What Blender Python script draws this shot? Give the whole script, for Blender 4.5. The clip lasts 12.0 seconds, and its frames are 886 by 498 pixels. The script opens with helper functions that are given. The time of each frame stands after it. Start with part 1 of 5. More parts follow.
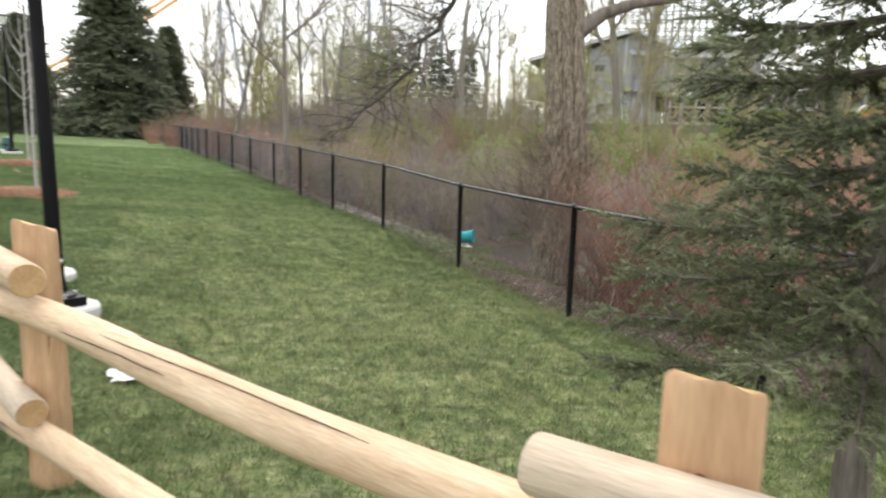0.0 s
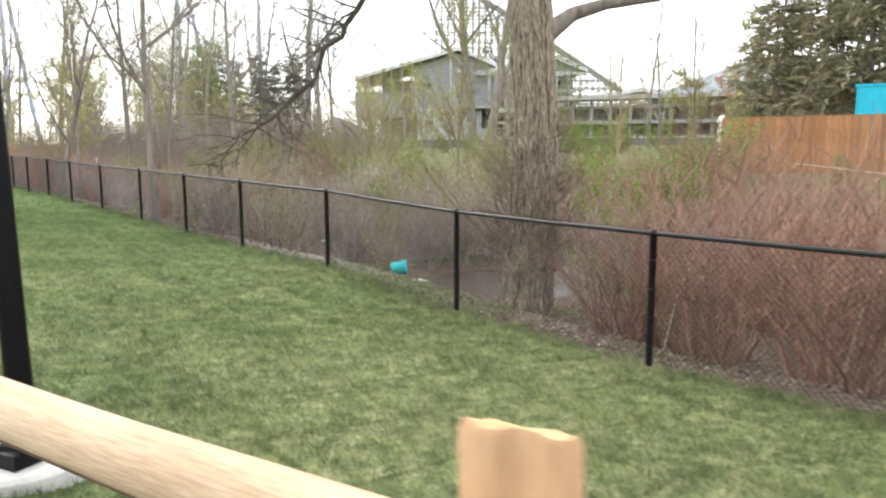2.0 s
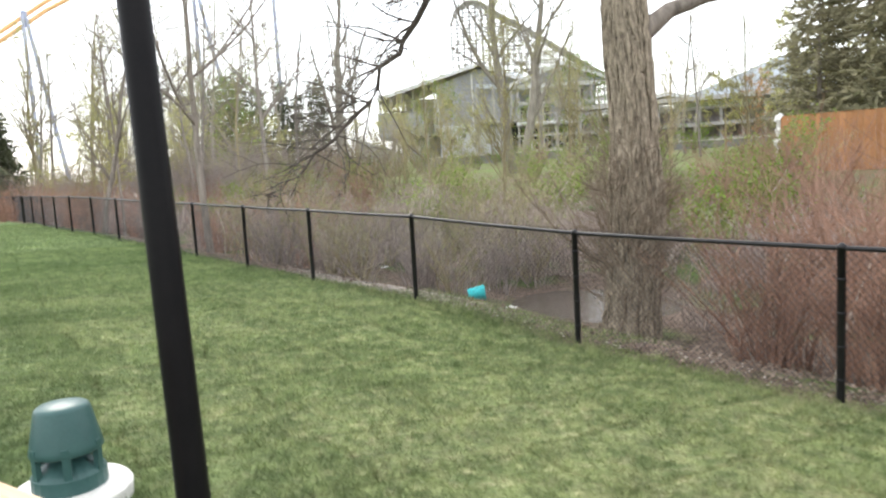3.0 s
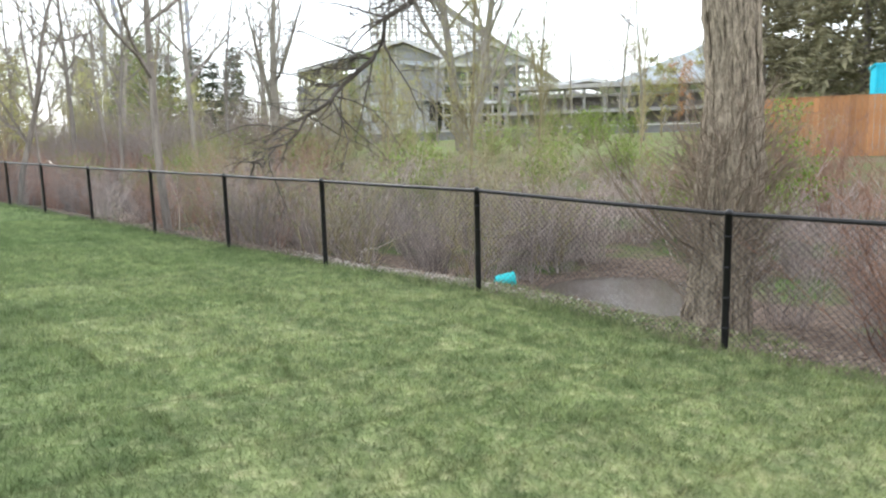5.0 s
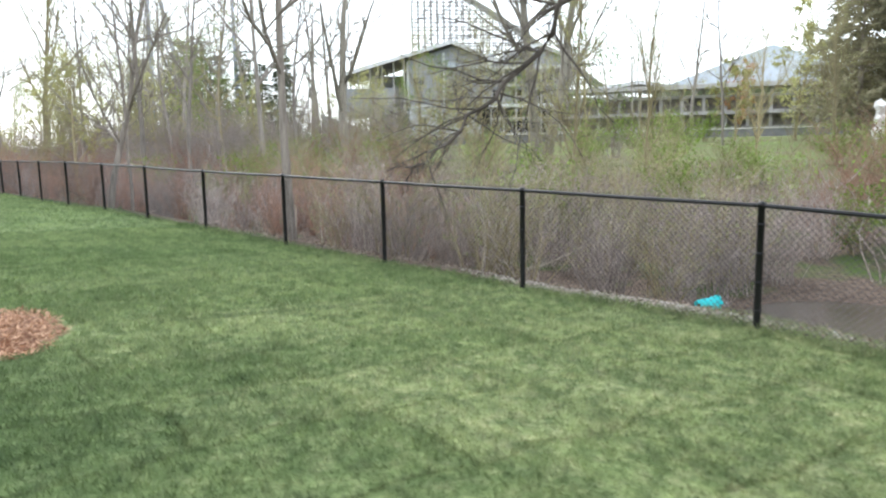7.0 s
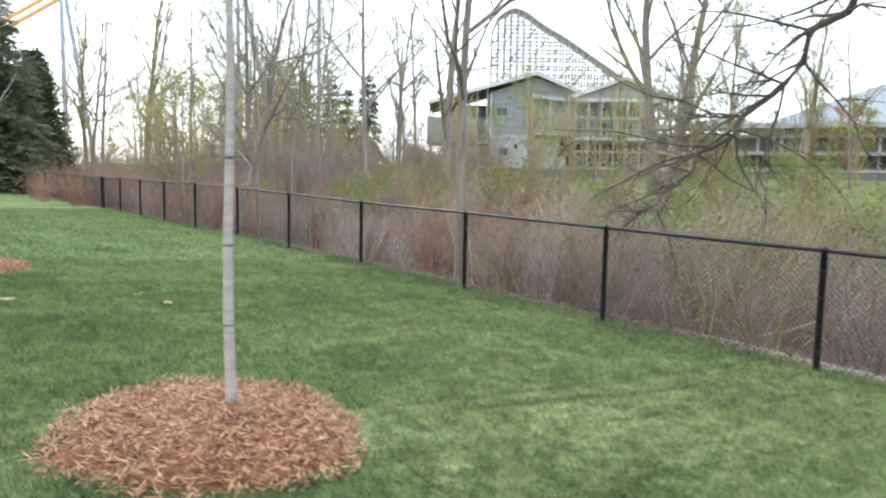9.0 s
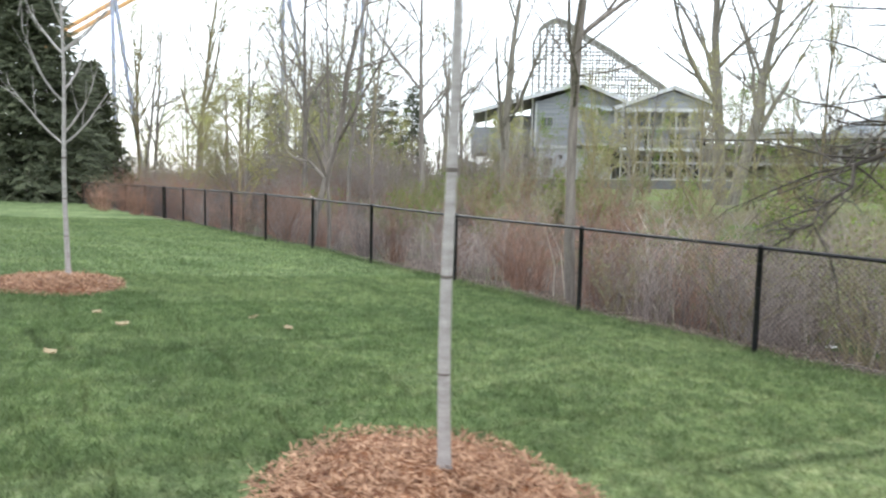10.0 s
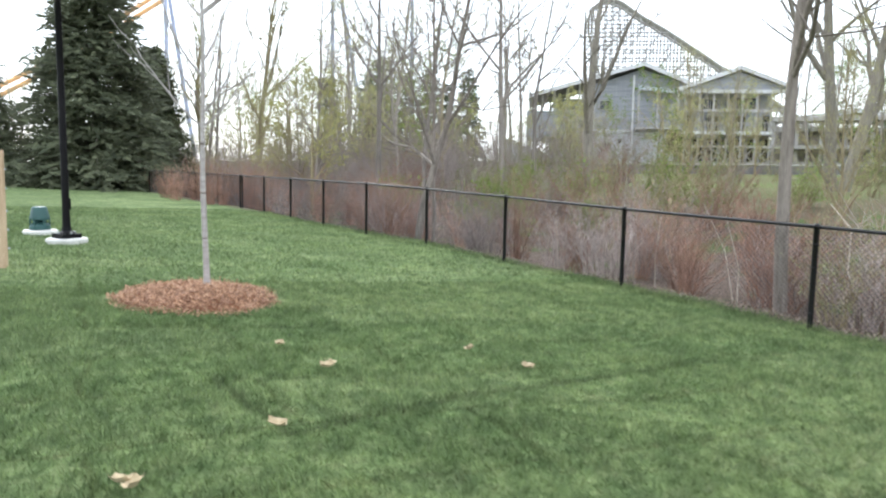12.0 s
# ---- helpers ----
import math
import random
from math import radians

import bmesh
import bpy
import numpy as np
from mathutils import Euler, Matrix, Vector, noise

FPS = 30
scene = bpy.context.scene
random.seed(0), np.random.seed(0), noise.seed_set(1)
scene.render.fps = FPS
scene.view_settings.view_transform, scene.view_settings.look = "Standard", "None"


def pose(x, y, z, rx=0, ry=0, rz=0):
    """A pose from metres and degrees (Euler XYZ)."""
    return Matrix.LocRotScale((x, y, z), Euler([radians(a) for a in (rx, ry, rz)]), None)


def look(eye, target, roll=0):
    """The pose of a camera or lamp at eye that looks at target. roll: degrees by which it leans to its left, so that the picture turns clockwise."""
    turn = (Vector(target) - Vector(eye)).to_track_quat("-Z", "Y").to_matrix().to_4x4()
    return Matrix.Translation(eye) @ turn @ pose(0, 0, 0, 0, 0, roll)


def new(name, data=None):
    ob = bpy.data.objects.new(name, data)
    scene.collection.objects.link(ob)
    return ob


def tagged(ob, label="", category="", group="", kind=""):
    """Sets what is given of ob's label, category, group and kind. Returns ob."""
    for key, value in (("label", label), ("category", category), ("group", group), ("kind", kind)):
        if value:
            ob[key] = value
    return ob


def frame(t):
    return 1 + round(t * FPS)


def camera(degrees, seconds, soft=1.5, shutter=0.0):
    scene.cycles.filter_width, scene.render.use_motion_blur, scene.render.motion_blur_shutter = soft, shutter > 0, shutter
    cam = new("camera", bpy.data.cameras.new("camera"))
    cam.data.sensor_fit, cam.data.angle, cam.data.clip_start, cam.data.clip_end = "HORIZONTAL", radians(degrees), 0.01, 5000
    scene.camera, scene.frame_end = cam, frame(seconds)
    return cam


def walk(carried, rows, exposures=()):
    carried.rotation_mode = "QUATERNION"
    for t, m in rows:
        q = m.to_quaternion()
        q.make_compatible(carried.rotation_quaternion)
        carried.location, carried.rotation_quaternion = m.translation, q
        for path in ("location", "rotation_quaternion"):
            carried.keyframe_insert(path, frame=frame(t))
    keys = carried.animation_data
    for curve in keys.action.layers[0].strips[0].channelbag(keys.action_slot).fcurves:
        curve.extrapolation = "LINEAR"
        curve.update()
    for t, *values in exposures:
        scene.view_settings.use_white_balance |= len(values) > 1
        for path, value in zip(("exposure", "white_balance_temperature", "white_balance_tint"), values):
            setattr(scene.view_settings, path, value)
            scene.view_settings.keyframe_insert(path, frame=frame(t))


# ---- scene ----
cam = camera(63.3, 12.0, soft=2.2, shutter=0.35)

PATH = [
    (0, (-5.266, -13.16, 1.924), (-4.381, -11.398, 1.591), 1.5),
    (0.5, (-5.452, -12.409, 1.863), (-4.326, -10.792, 1.524), 3.1),
    (1, (-5.789, -11.686, 1.869), (-4.512, -10.194, 1.493), 0.6),
    (1.5, (-5.983, -10.943, 1.881), (-4.624, -9.513, 1.55), 0.6),
    (2, (-6.243, -10.141, 1.858), (-4.948, -8.642, 1.582), -0.1),
    (2.5, (-6.399, -9.434, 1.901), (-5.103, -7.934, 1.637), -1.7),
    (3, (-6.463, -8.693, 1.904), (-5.212, -7.149, 1.676), -3.3),
    (3.5, (-6.556, -7.987, 1.879), (-5.294, -6.449, 1.67), -4.1),
    (3.7, (-6.599, -7.683, 1.854), (-5.336, -6.146, 1.654), -4.1),
    (5.3, (-6.818, -5.421, 1.779), (-5.339, -4.114, 1.459), -2.4),
    (5.5, (-6.863, -5.13, 1.792), (-5.358, -3.852, 1.474), -3.4),
    (6, (-6.896, -4.435, 1.8), (-5.469, -3.064, 1.511), -1.2),
    (6.5, (-7.164, -3.682, 1.849), (-5.793, -2.257, 1.545), 3.1),
    (7, (-7.37, -2.983, 1.832), (-5.996, -1.557, 1.55), -1.1),
    (7.2, (-7.411, -2.69, 1.828), (-6.038, -1.26, 1.56), 0.0),
    (8.8, (-7.955, -0.532, 1.956), (-6.68, 0.995, 1.741), 1.1),
    (9, (-8.033, -0.271, 1.966), (-6.779, 1.274, 1.762), 1.1),
    (9.5, (-8.212, 0.45, 1.964), (-6.983, 2.017, 1.775), 1.0),
    (10, (-8.455, 1.184, 1.975), (-7.277, 2.791, 1.797), 1.3),
    (10.5, (-8.607, 1.874, 1.974), (-7.472, 3.509, 1.783), 2.0),
    (11, (-8.728, 2.6, 1.976), (-7.599, 4.236, 1.753), 1.2),
    (11.5, (-8.908, 3.288, 1.973), (-7.802, 4.938, 1.738), 1.1),
    (11.6, (-8.927, 3.414, 1.962), (-7.828, 5.068, 1.727), 1.1),
    (12, (-8.993, 3.934, 1.979), (-7.911, 5.601, 1.76), 1.0),
]
walk(cam, [(t, look(eye, target, roll)) for t, eye, target, roll in PATH], [(0.0, -0.17, 6600, 11), (0.5, 0.04, 6600, 11), (1.0, 0.12, 6600, 11), (3.5, 0.19, 6450, 11), (6.5, 0.17, 6100, 9), (9.0, 0.03, 6150, 9), (10.0, -0.02, 6120, 9), (11.0, -0.08, 6080, 10), (12.0, 0.05, 6050, 10)])

# ---- sky and sun: bright overcast ----
world = bpy.data.worlds.new("overcast_sky")
scene.world = world
world.use_nodes = True
wn, wl = world.node_tree.nodes, world.node_tree.links
wn.clear()
w_out, w_add = wn.new("ShaderNodeOutputWorld"), wn.new("ShaderNodeAddShader")
w_sky, w_bg, w_cloud = wn.new("ShaderNodeTexSky"), wn.new("ShaderNodeBackground"), wn.new("ShaderNodeBackground")
w_sky.sky_type, w_sky.sun_disc, w_sky.sun_elevation, w_sky.sun_rotation = "NISHITA", False, radians(38), radians(0)
w_bg.inputs[1].default_value = 0.05
w_cloud.inputs[0].default_value, w_cloud.inputs[1].default_value = (0.96, 0.98, 1.0, 1), 2.0
wl.new(w_sky.outputs[0], w_bg.inputs[0])
wl.new(w_bg.outputs[0], w_add.inputs[0])
wl.new(w_cloud.outputs[0], w_add.inputs[1])
wl.new(w_add.outputs[0], w_out.inputs[0])
sun = new("sun", bpy.data.lights.new("sun", "SUN"))
sun.data.energy, sun.data.angle, sun.data.color = 2.6, radians(25), (1.0, 0.95, 0.86)
sun.matrix_world = look((0, 40, 36), (-6, 2, 0))
scene.view_settings.exposure = 0.0


# ---- materials ----
def material(name, dark, light, scale=6.0, rough=0.85, bump=0.3, fine=60.0, metal=0.0, spread=0.15, stretch=(1, 1, 1), coords="Object", spec=0.3):
    """Two-scale procedural surface: broad noise mixes two colours, fine noise adds grain and relief, each object a little different."""
    m = bpy.data.materials.new(name)
    m.use_nodes = True
    n, l = m.node_tree.nodes, m.node_tree.links
    b = n["Principled BSDF"]
    tc, mp = n.new("ShaderNodeTexCoord"), n.new("ShaderNodeMapping")
    mp.inputs["Scale"].default_value = stretch
    l.new(tc.outputs[coords], mp.inputs[0])
    n1, n2, ramp = n.new("ShaderNodeTexNoise"), n.new("ShaderNodeTexNoise"), n.new("ShaderNodeValToRGB")
    n1.inputs["Scale"].default_value, n1.inputs["Detail"].default_value = scale, 5
    n2.inputs["Scale"].default_value, n2.inputs["Detail"].default_value = fine, 4
    for q in (n1, n2):
        l.new(mp.outputs[0], q.inputs["Vector"])
    ramp.color_ramp.elements[0].position, ramp.color_ramp.elements[1].position = 0.32, 0.68
    ramp.color_ramp.elements[0].color, ramp.color_ramp.elements[1].color = (*dark, 1), (*light, 1)
    mixed = n.new("ShaderNodeMath")
    mixed.operation = "MULTIPLY_ADD"
    mixed.inputs[1].default_value = 0.35
    l.new(n2.outputs[0], mixed.inputs[0])
    sc = n.new("ShaderNodeMath")
    sc.operation = "MULTIPLY"
    sc.inputs[1].default_value = 0.65
    l.new(n1.outputs[0], sc.inputs[0])
    l.new(sc.outputs[0], mixed.inputs[2])
    l.new(mixed.outputs[0], ramp.inputs[0])
    info, hsv = n.new("ShaderNodeObjectInfo"), n.new("ShaderNodeHueSaturation")
    rng = n.new("ShaderNodeMapRange")
    rng.inputs["To Min"].default_value, rng.inputs["To Max"].default_value = 1 - spread, 1 + spread
    l.new(info.outputs["Random"], rng.inputs[0])
    l.new(rng.outputs[0], hsv.inputs["Value"])
    l.new(ramp.outputs[0], hsv.inputs["Color"])
    l.new(hsv.outputs[0], b.inputs["Base Color"])
    bp = n.new("ShaderNodeBump")
    bp.inputs["Strength"].default_value, bp.inputs["Distance"].default_value = bump, 0.02
    l.new(mixed.outputs[0], bp.inputs["Height"])
    l.new(bp.outputs[0], b.inputs["Normal"])
    b.inputs["Roughness"].default_value, b.inputs["Metallic"].default_value = rough, metal
    b.inputs["Specular IOR Level"].default_value = spec
    return m


def leaf_material(name, dark, light, scale=1.2):
    """Leaves and blades: a different tone per island and per patch, light passing through."""
    m = bpy.data.materials.new(name)
    m.use_nodes = True
    n, l = m.node_tree.nodes, m.node_tree.links
    b = n["Principled BSDF"]
    geo, ns, mx, ramp = n.new("ShaderNodeNewGeometry"), n.new("ShaderNodeTexNoise"), n.new("ShaderNodeMath"), n.new("ShaderNodeValToRGB")
    ns.inputs["Scale"].default_value, ns.inputs["Detail"].default_value = scale, 4
    l.new(geo.outputs["Position"], ns.inputs["Vector"])
    mx.operation = "MULTIPLY_ADD"
    mx.inputs[1].default_value = 0.4
    l.new(geo.outputs["Random Per Island"], mx.inputs[0])
    half = n.new("ShaderNodeMath")
    half.operation = "MULTIPLY"
    half.inputs[1].default_value = 0.65
    l.new(ns.outputs[0], half.inputs[0])
    l.new(half.outputs[0], mx.inputs[2])
    ramp.color_ramp.elements[0].position, ramp.color_ramp.elements[1].position = 0.25, 0.8
    ramp.color_ramp.elements[0].color, ramp.color_ramp.elements[1].color = (*dark, 1), (*light, 1)
    l.new(mx.outputs[0], ramp.inputs[0])
    l.new(ramp.outputs[0], b.inputs["Base Color"])
    b.inputs["Roughness"].default_value, b.inputs["Specular IOR Level"].default_value = 0.65, 0.2
    tr, add = n.new("ShaderNodeBsdfTranslucent"), n.new("ShaderNodeMixShader")
    l.new(ramp.outputs[0], tr.inputs[0])
    add.inputs[0].default_value = 0.3
    l.new(b.outputs[0], add.inputs[1])
    l.new(tr.outputs[0], add.inputs[2])
    l.new(add.outputs[0], n["Material Output"].inputs[0])
    return m


def mix_rgb(n, l, fac, a, b):
    q = n.new("ShaderNodeMix")
    q.data_type = "RGBA"
    l.new(fac, q.inputs[0])
    for v, i in ((a, 6), (b, 7)):
        if isinstance(v, tuple):
            q.inputs[i].default_value = (*v, 1)
        else:
            l.new(v, q.inputs[i])
    return q.outputs[2]


def noise_fac(n, l, vec, scale, lo, hi, detail=4):
    q, r = n.new("ShaderNodeTexNoise"), n.new("ShaderNodeMapRange")
    q.inputs["Scale"].default_value, q.inputs["Detail"].default_value = scale, detail
    l.new(vec, q.inputs["Vector"])
    r.inputs["From Min"].default_value, r.inputs["From Max"].default_value = lo, hi
    l.new(q.outputs[0], r.inputs[0])
    return r.outputs[0]


def calc(n, l, op, a, b=None, c=None):
    q = n.new("ShaderNodeMath")
    q.operation = op
    for i, v in enumerate((a, b, c)):
        if v is None:
            continue
        if isinstance(v, (int, float)):
            q.inputs[i].default_value = v
        else:
            l.new(v, q.inputs[i])
    return q.outputs[0]


def lawn_colour(n, l, pos):
    """Spring turf: patches of lush and dry grass, and faint joints between the rolls of sod."""
    patch = noise_fac(n, l, pos, 0.55, 0.36, 0.64, 3)
    tuft = noise_fac(n, l, pos, 11.0, 0.3, 0.7, 5)
    dry = noise_fac(n, l, pos, 8.0, 0.42, 0.72, 8)
    c = mix_rgb(n, l, patch, LAWN_A, LAWN_B)
    # deeper green turf beside the path
    lush = n.new("ShaderNodeSeparateXYZ")
    l.new(pos, lush.inputs[0])
    deep = n.new("ShaderNodeMapRange")
    deep.inputs["From Min"].default_value, deep.inputs["From Max"].default_value = -3.2, -6.4
    deep.inputs["To Min"].default_value, deep.inputs["To Max"].default_value = 0.0, 0.92
    l.new(calc(n, l, "ADD", lush.outputs[0], calc(n, l, "MULTIPLY", noise_fac(n, l, pos, 0.8, 0.3, 0.7, 3), 1.6)), deep.inputs[0])
    # drier towards the log fence, lusher round the young trees
    sep, worn = n.new("ShaderNodeSeparateXYZ"), n.new("ShaderNodeMapRange")
    l.new(pos, sep.inputs[0])
    l.new(sep.outputs[1], worn.inputs[0])
    worn.inputs["From Min"].default_value, worn.inputs["From Max"].default_value = -6, 9
    worn.inputs["To Min"].default_value, worn.inputs["To Max"].default_value = 1.0, 0.35
    c = mix_rgb(n, l, calc(n, l, "MULTIPLY", calc(n, l, "SUBTRACT", worn.outputs[0], 0.35), 1.0), c, LAWN_OLIVE)
    c = mix_rgb(n, l, calc(n, l, "MULTIPLY", calc(n, l, "MULTIPLY", dry, worn.outputs[0]), calc(n, l, "MULTIPLY", tuft, 0.85)), c, LAWN_DRY)
    along_y = n.new("ShaderNodeMapRange")
    along_y.inputs["From Min"].default_value, along_y.inputs["From Max"].default_value = 2.5, 6.0
    along_y.inputs["To Min"].default_value, along_y.inputs["To Max"].default_value = 1.0, 0.3
    l.new(lush.outputs[1], along_y.inputs[0])
    c = mix_rgb(n, l, calc(n, l, "MULTIPLY", deep.outputs[0], along_y.outputs[0]), c, LAWN_DEEP)
    clump = n.new("ShaderNodeMix")
    clump.data_type, clump.blend_type = "RGBA", "MULTIPLY"
    clump.inputs[0].default_value = 1.0
    l.new(c, clump.inputs[6])
    l.new(mix_rgb(n, l, noise_fac(n, l, pos, 1.5, 0.36, 0.64, 4), (0.86, 0.88, 0.88), (1.08, 1.07, 1.09)), clump.inputs[7])
    tufts = n.new("ShaderNodeMix")
    tufts.data_type, tufts.blend_type = "RGBA", "MULTIPLY"
    tufts.inputs[0].default_value = 1.0
    l.new(clump.outputs[2], tufts.inputs[6])
    l.new(mix_rgb(n, l, noise_fac(n, l, pos, 6.0, 0.35, 0.65, 3), (0.70, 0.75, 0.74), (1.22, 1.20, 1.22)), tufts.inputs[7])
    fine = n.new("ShaderNodeMix")
    fine.data_type, fine.blend_type = "RGBA", "MULTIPLY"
    fine.inputs[0].default_value = 1.0
    l.new(tufts.outputs[2], fine.inputs[6])
    l.new(mix_rgb(n, l, noise_fac(n, l, pos, 17.0, 0.36, 0.64, 3), (0.80, 0.82, 0.78), (1.16, 1.14, 1.16)), fine.inputs[7])
    c = fine.outputs[2]
    mp, wob = n.new("ShaderNodeMapping"), n.new("ShaderNodeTexBrick")
    mp.inputs["Rotation"].default_value = (0, 0, radians(6))
    l.new(pos, mp.inputs[0])
    wob.inputs["Scale"].default_value, wob.inputs["Mortar Size"].default_value, wob.inputs["Mortar Smooth"].default_value = 1.0, 0.04, 1.0
    wob.inputs["Brick Width"].default_value, wob.inputs["Row Height"].default_value = 2.3, 0.9
    wob.inputs["Color1"].default_value, wob.inputs["Color2"].default_value, wob.inputs["Mortar"].default_value = (1, 1, 1, 1), (0.70, 0.78, 0.68, 1), (0.42, 0.44, 0.34, 1)
    bend, shift = n.new("ShaderNodeTexNoise"), n.new("ShaderNodeVectorMath")
    bend.inputs["Scale"].default_value = 1.6
    l.new(pos, bend.inputs["Vector"])
    shift.operation = "MULTIPLY_ADD"
    shift.inputs[1].default_value = (0.35, 0.35, 0)
    l.new(bend.outputs["Color"], shift.inputs[0])
    l.new(mp.outputs[0], shift.inputs[2])
    l.new(shift.outputs[0], wob.inputs["Vector"])
    q = n.new("ShaderNodeMix")
    q.data_type, q.blend_type = "RGBA", "MULTIPLY"
    q.inputs[0].default_value = 0.75
    l.new(c, q.inputs[6])
    l.new(wob.outputs[0], q.inputs[7])
    c = q.outputs[2]
    # single sod joints, the shade of their stepped edges painted as dark lines
    for (ax, ay), (bx, by) in (((-7.57, 7.68), (-5.7, 8.05)), ((-5.7, 8.05), (-3.06, 8.15)), ((-7.66, 8.95), (-7.58, 7.66)), ((-4.7, 3.7), (-2.0, 3.25))):
        d = Vector((bx - ax, by - ay)).normalized()
        def along(u, v, w):
            k = n.new("ShaderNodeVectorMath")
            k.operation = "DOT_PRODUCT"
            k.inputs[1].default_value = (u, v, 0)
            l.new(shift_pos, k.inputs[0])
            return calc(n, l, "SUBTRACT", k.outputs["Value"], w)
        wavy = n.new("ShaderNodeVectorMath")
        wavy.operation = "MULTIPLY_ADD"
        wavy.inputs[1].default_value = (0.22, 0.22, 0)
        l.new(bend.outputs["Color"], wavy.inputs[0])
        l.new(pos, wavy.inputs[2])
        shift_pos = wavy.outputs[0]
        mx, my = (ax + bx) / 2 + 0.11, (ay + by) / 2 + 0.11
        half = math.hypot(bx - ax, by - ay) / 2
        across = calc(n, l, "ABSOLUTE", along(-d.y, d.x, -d.y * mx + d.x * my))
        end = calc(n, l, "ABSOLUTE", along(d.x, d.y, d.x * mx + d.y * my))
        near = calc(n, l, "LESS_THAN", end, half)
        line = n.new("ShaderNodeMapRange")
        line.inputs["From Min"].default_value, line.inputs["From Max"].default_value = 0.075, 0.015
        l.new(across, line.inputs[0])
        c = mix_rgb(n, l, calc(n, l, "MULTIPLY", calc(n, l, "MULTIPLY", line.outputs[0], near), 0.62), c, (0.035, 0.05, 0.02))
    return c, tuft


LAWN_A, LAWN_B, LAWN_DRY, LAWN_OLIVE, LAWN_DEEP = (0.142, 0.196, 0.082), (0.188, 0.243, 0.103), (0.41, 0.37, 0.235), (0.214, 0.232, 0.106), (0.090, 0.130, 0.052)


def ground_material():
    m = bpy.data.materials.new("turf_and_woodland_floor")
    m.use_nodes = True
    n, l = m.node_tree.nodes, m.node_tree.links
    b = n["Principled BSDF"]
    geo, sep = n.new("ShaderNodeNewGeometry"), n.new("ShaderNodeSeparateXYZ")
    pos = geo.outputs["Position"]
    l.new(pos, sep.inputs[0])
    lawn, tuft = lawn_colour(n, l, pos)
    # woodland floor: dead leaves and soil
    litter = mix_rgb(n, l, noise_fac(n, l, pos, 9.0, 0.3, 0.7, 6), (0.065, 0.047, 0.038), (0.20, 0.155, 0.125))
    litter = mix_rgb(n, l, noise_fac(n, l, pos, 0.7, 0.52, 0.66, 4), litter, (0.075, 0.11, 0.035))
    # rough meadow past the thicket
    meadow = mix_rgb(n, l, noise_fac(n, l, pos, 0.35, 0.35, 0.65, 5), (0.15, 0.14, 0.08), (0.14, 0.19, 0.065))
    edge = calc(n, l, "ADD", sep.outputs[0], calc(n, l, "MULTIPLY", noise_fac(n, l, pos, 1.8, 0, 1, 4), 0.5))
    def over(x0, x1):
        r = n.new("ShaderNodeMapRange")
        r.inputs["From Min"].default_value, r.inputs["From Max"].default_value = x0, x1
        l.new(edge, r.inputs[0])
        return r.outputs[0]
    c = mix_rgb(n, l, over(0.12, 0.3), lawn, litter)
    tongue = n.new("ShaderNodeVectorMath")
    tongue.operation = "MULTIPLY_ADD"
    tongue.inputs[1].default_value, tongue.inputs[2].default_value = (0.9, 0.38, 0), (-0.95, 0.42, 0)
    l.new(pos, tongue.inputs[0])
    reach = n.new("ShaderNodeVectorMath")
    reach.operation = "LENGTH"
    l.new(tongue.outputs[0], reach.inputs[0])
    green = n.new("ShaderNodeMapRange")
    green.inputs["From Min"].default_value, green.inputs["From Max"].default_value = 1.35, 0.95
    l.new(calc(n, l, "ADD", reach.outputs["Value"], calc(n, l, "MULTIPLY", noise_fac(n, l, pos, 3.1, 0, 1, 5), 0.8)), green.inputs[0])
    c = mix_rgb(n, l, green.outputs[0], c, lawn)
    c = mix_rgb(n, l, over(13, 24), c, meadow)
    # washed-out sandy patch under the fence
    away, near = n.new("ShaderNodeVectorMath"), n.new("ShaderNodeMapRange")
    away.operation = "MULTIPLY_ADD"
    away.inputs[1].default_value, away.inputs[2].default_value = (1.25, 0.55, 0), (-0.85, -1.35, 0)
    l.new(pos, away.inputs[0])
    far = n.new("ShaderNodeVectorMath")
    far.operation = "LENGTH"
    l.new(away.outputs[0], far.inputs[0])
    ragged = calc(n, l, "ADD", far.outputs["Value"], calc(n, l, "MULTIPLY", noise_fac(n, l, pos, 2.4, 0, 1, 5), 0.7))
    near.inputs["From Min"].default_value, near.inputs["From Max"].default_value = 1.25, 0.95
    l.new(ragged, near.inputs[0])
    sand = mix_rgb(n, l, noise_fac(n, l, pos, 26.0, 0.3, 0.7, 5), (0.27, 0.225, 0.185), (0.52, 0.46, 0.40))
    c = mix_rgb(n, l, near.outputs[0], c, sand)
    l.new(c, b.inputs["Base Color"])
    bp = n.new("ShaderNodeBump")
    bp.inputs["Strength"].default_value, bp.inputs["Distance"].default_value = 0.8, 0.05
    l.new(noise_fac(n, l, pos, 22.0, 0.2, 0.8, 6), bp.inputs["Height"])
    l.new(bp.outputs[0], b.inputs["Normal"])
    b.inputs["Roughness"].default_value, b.inputs["Specular IOR Level"].default_value = 0.95, 0.1
    return m


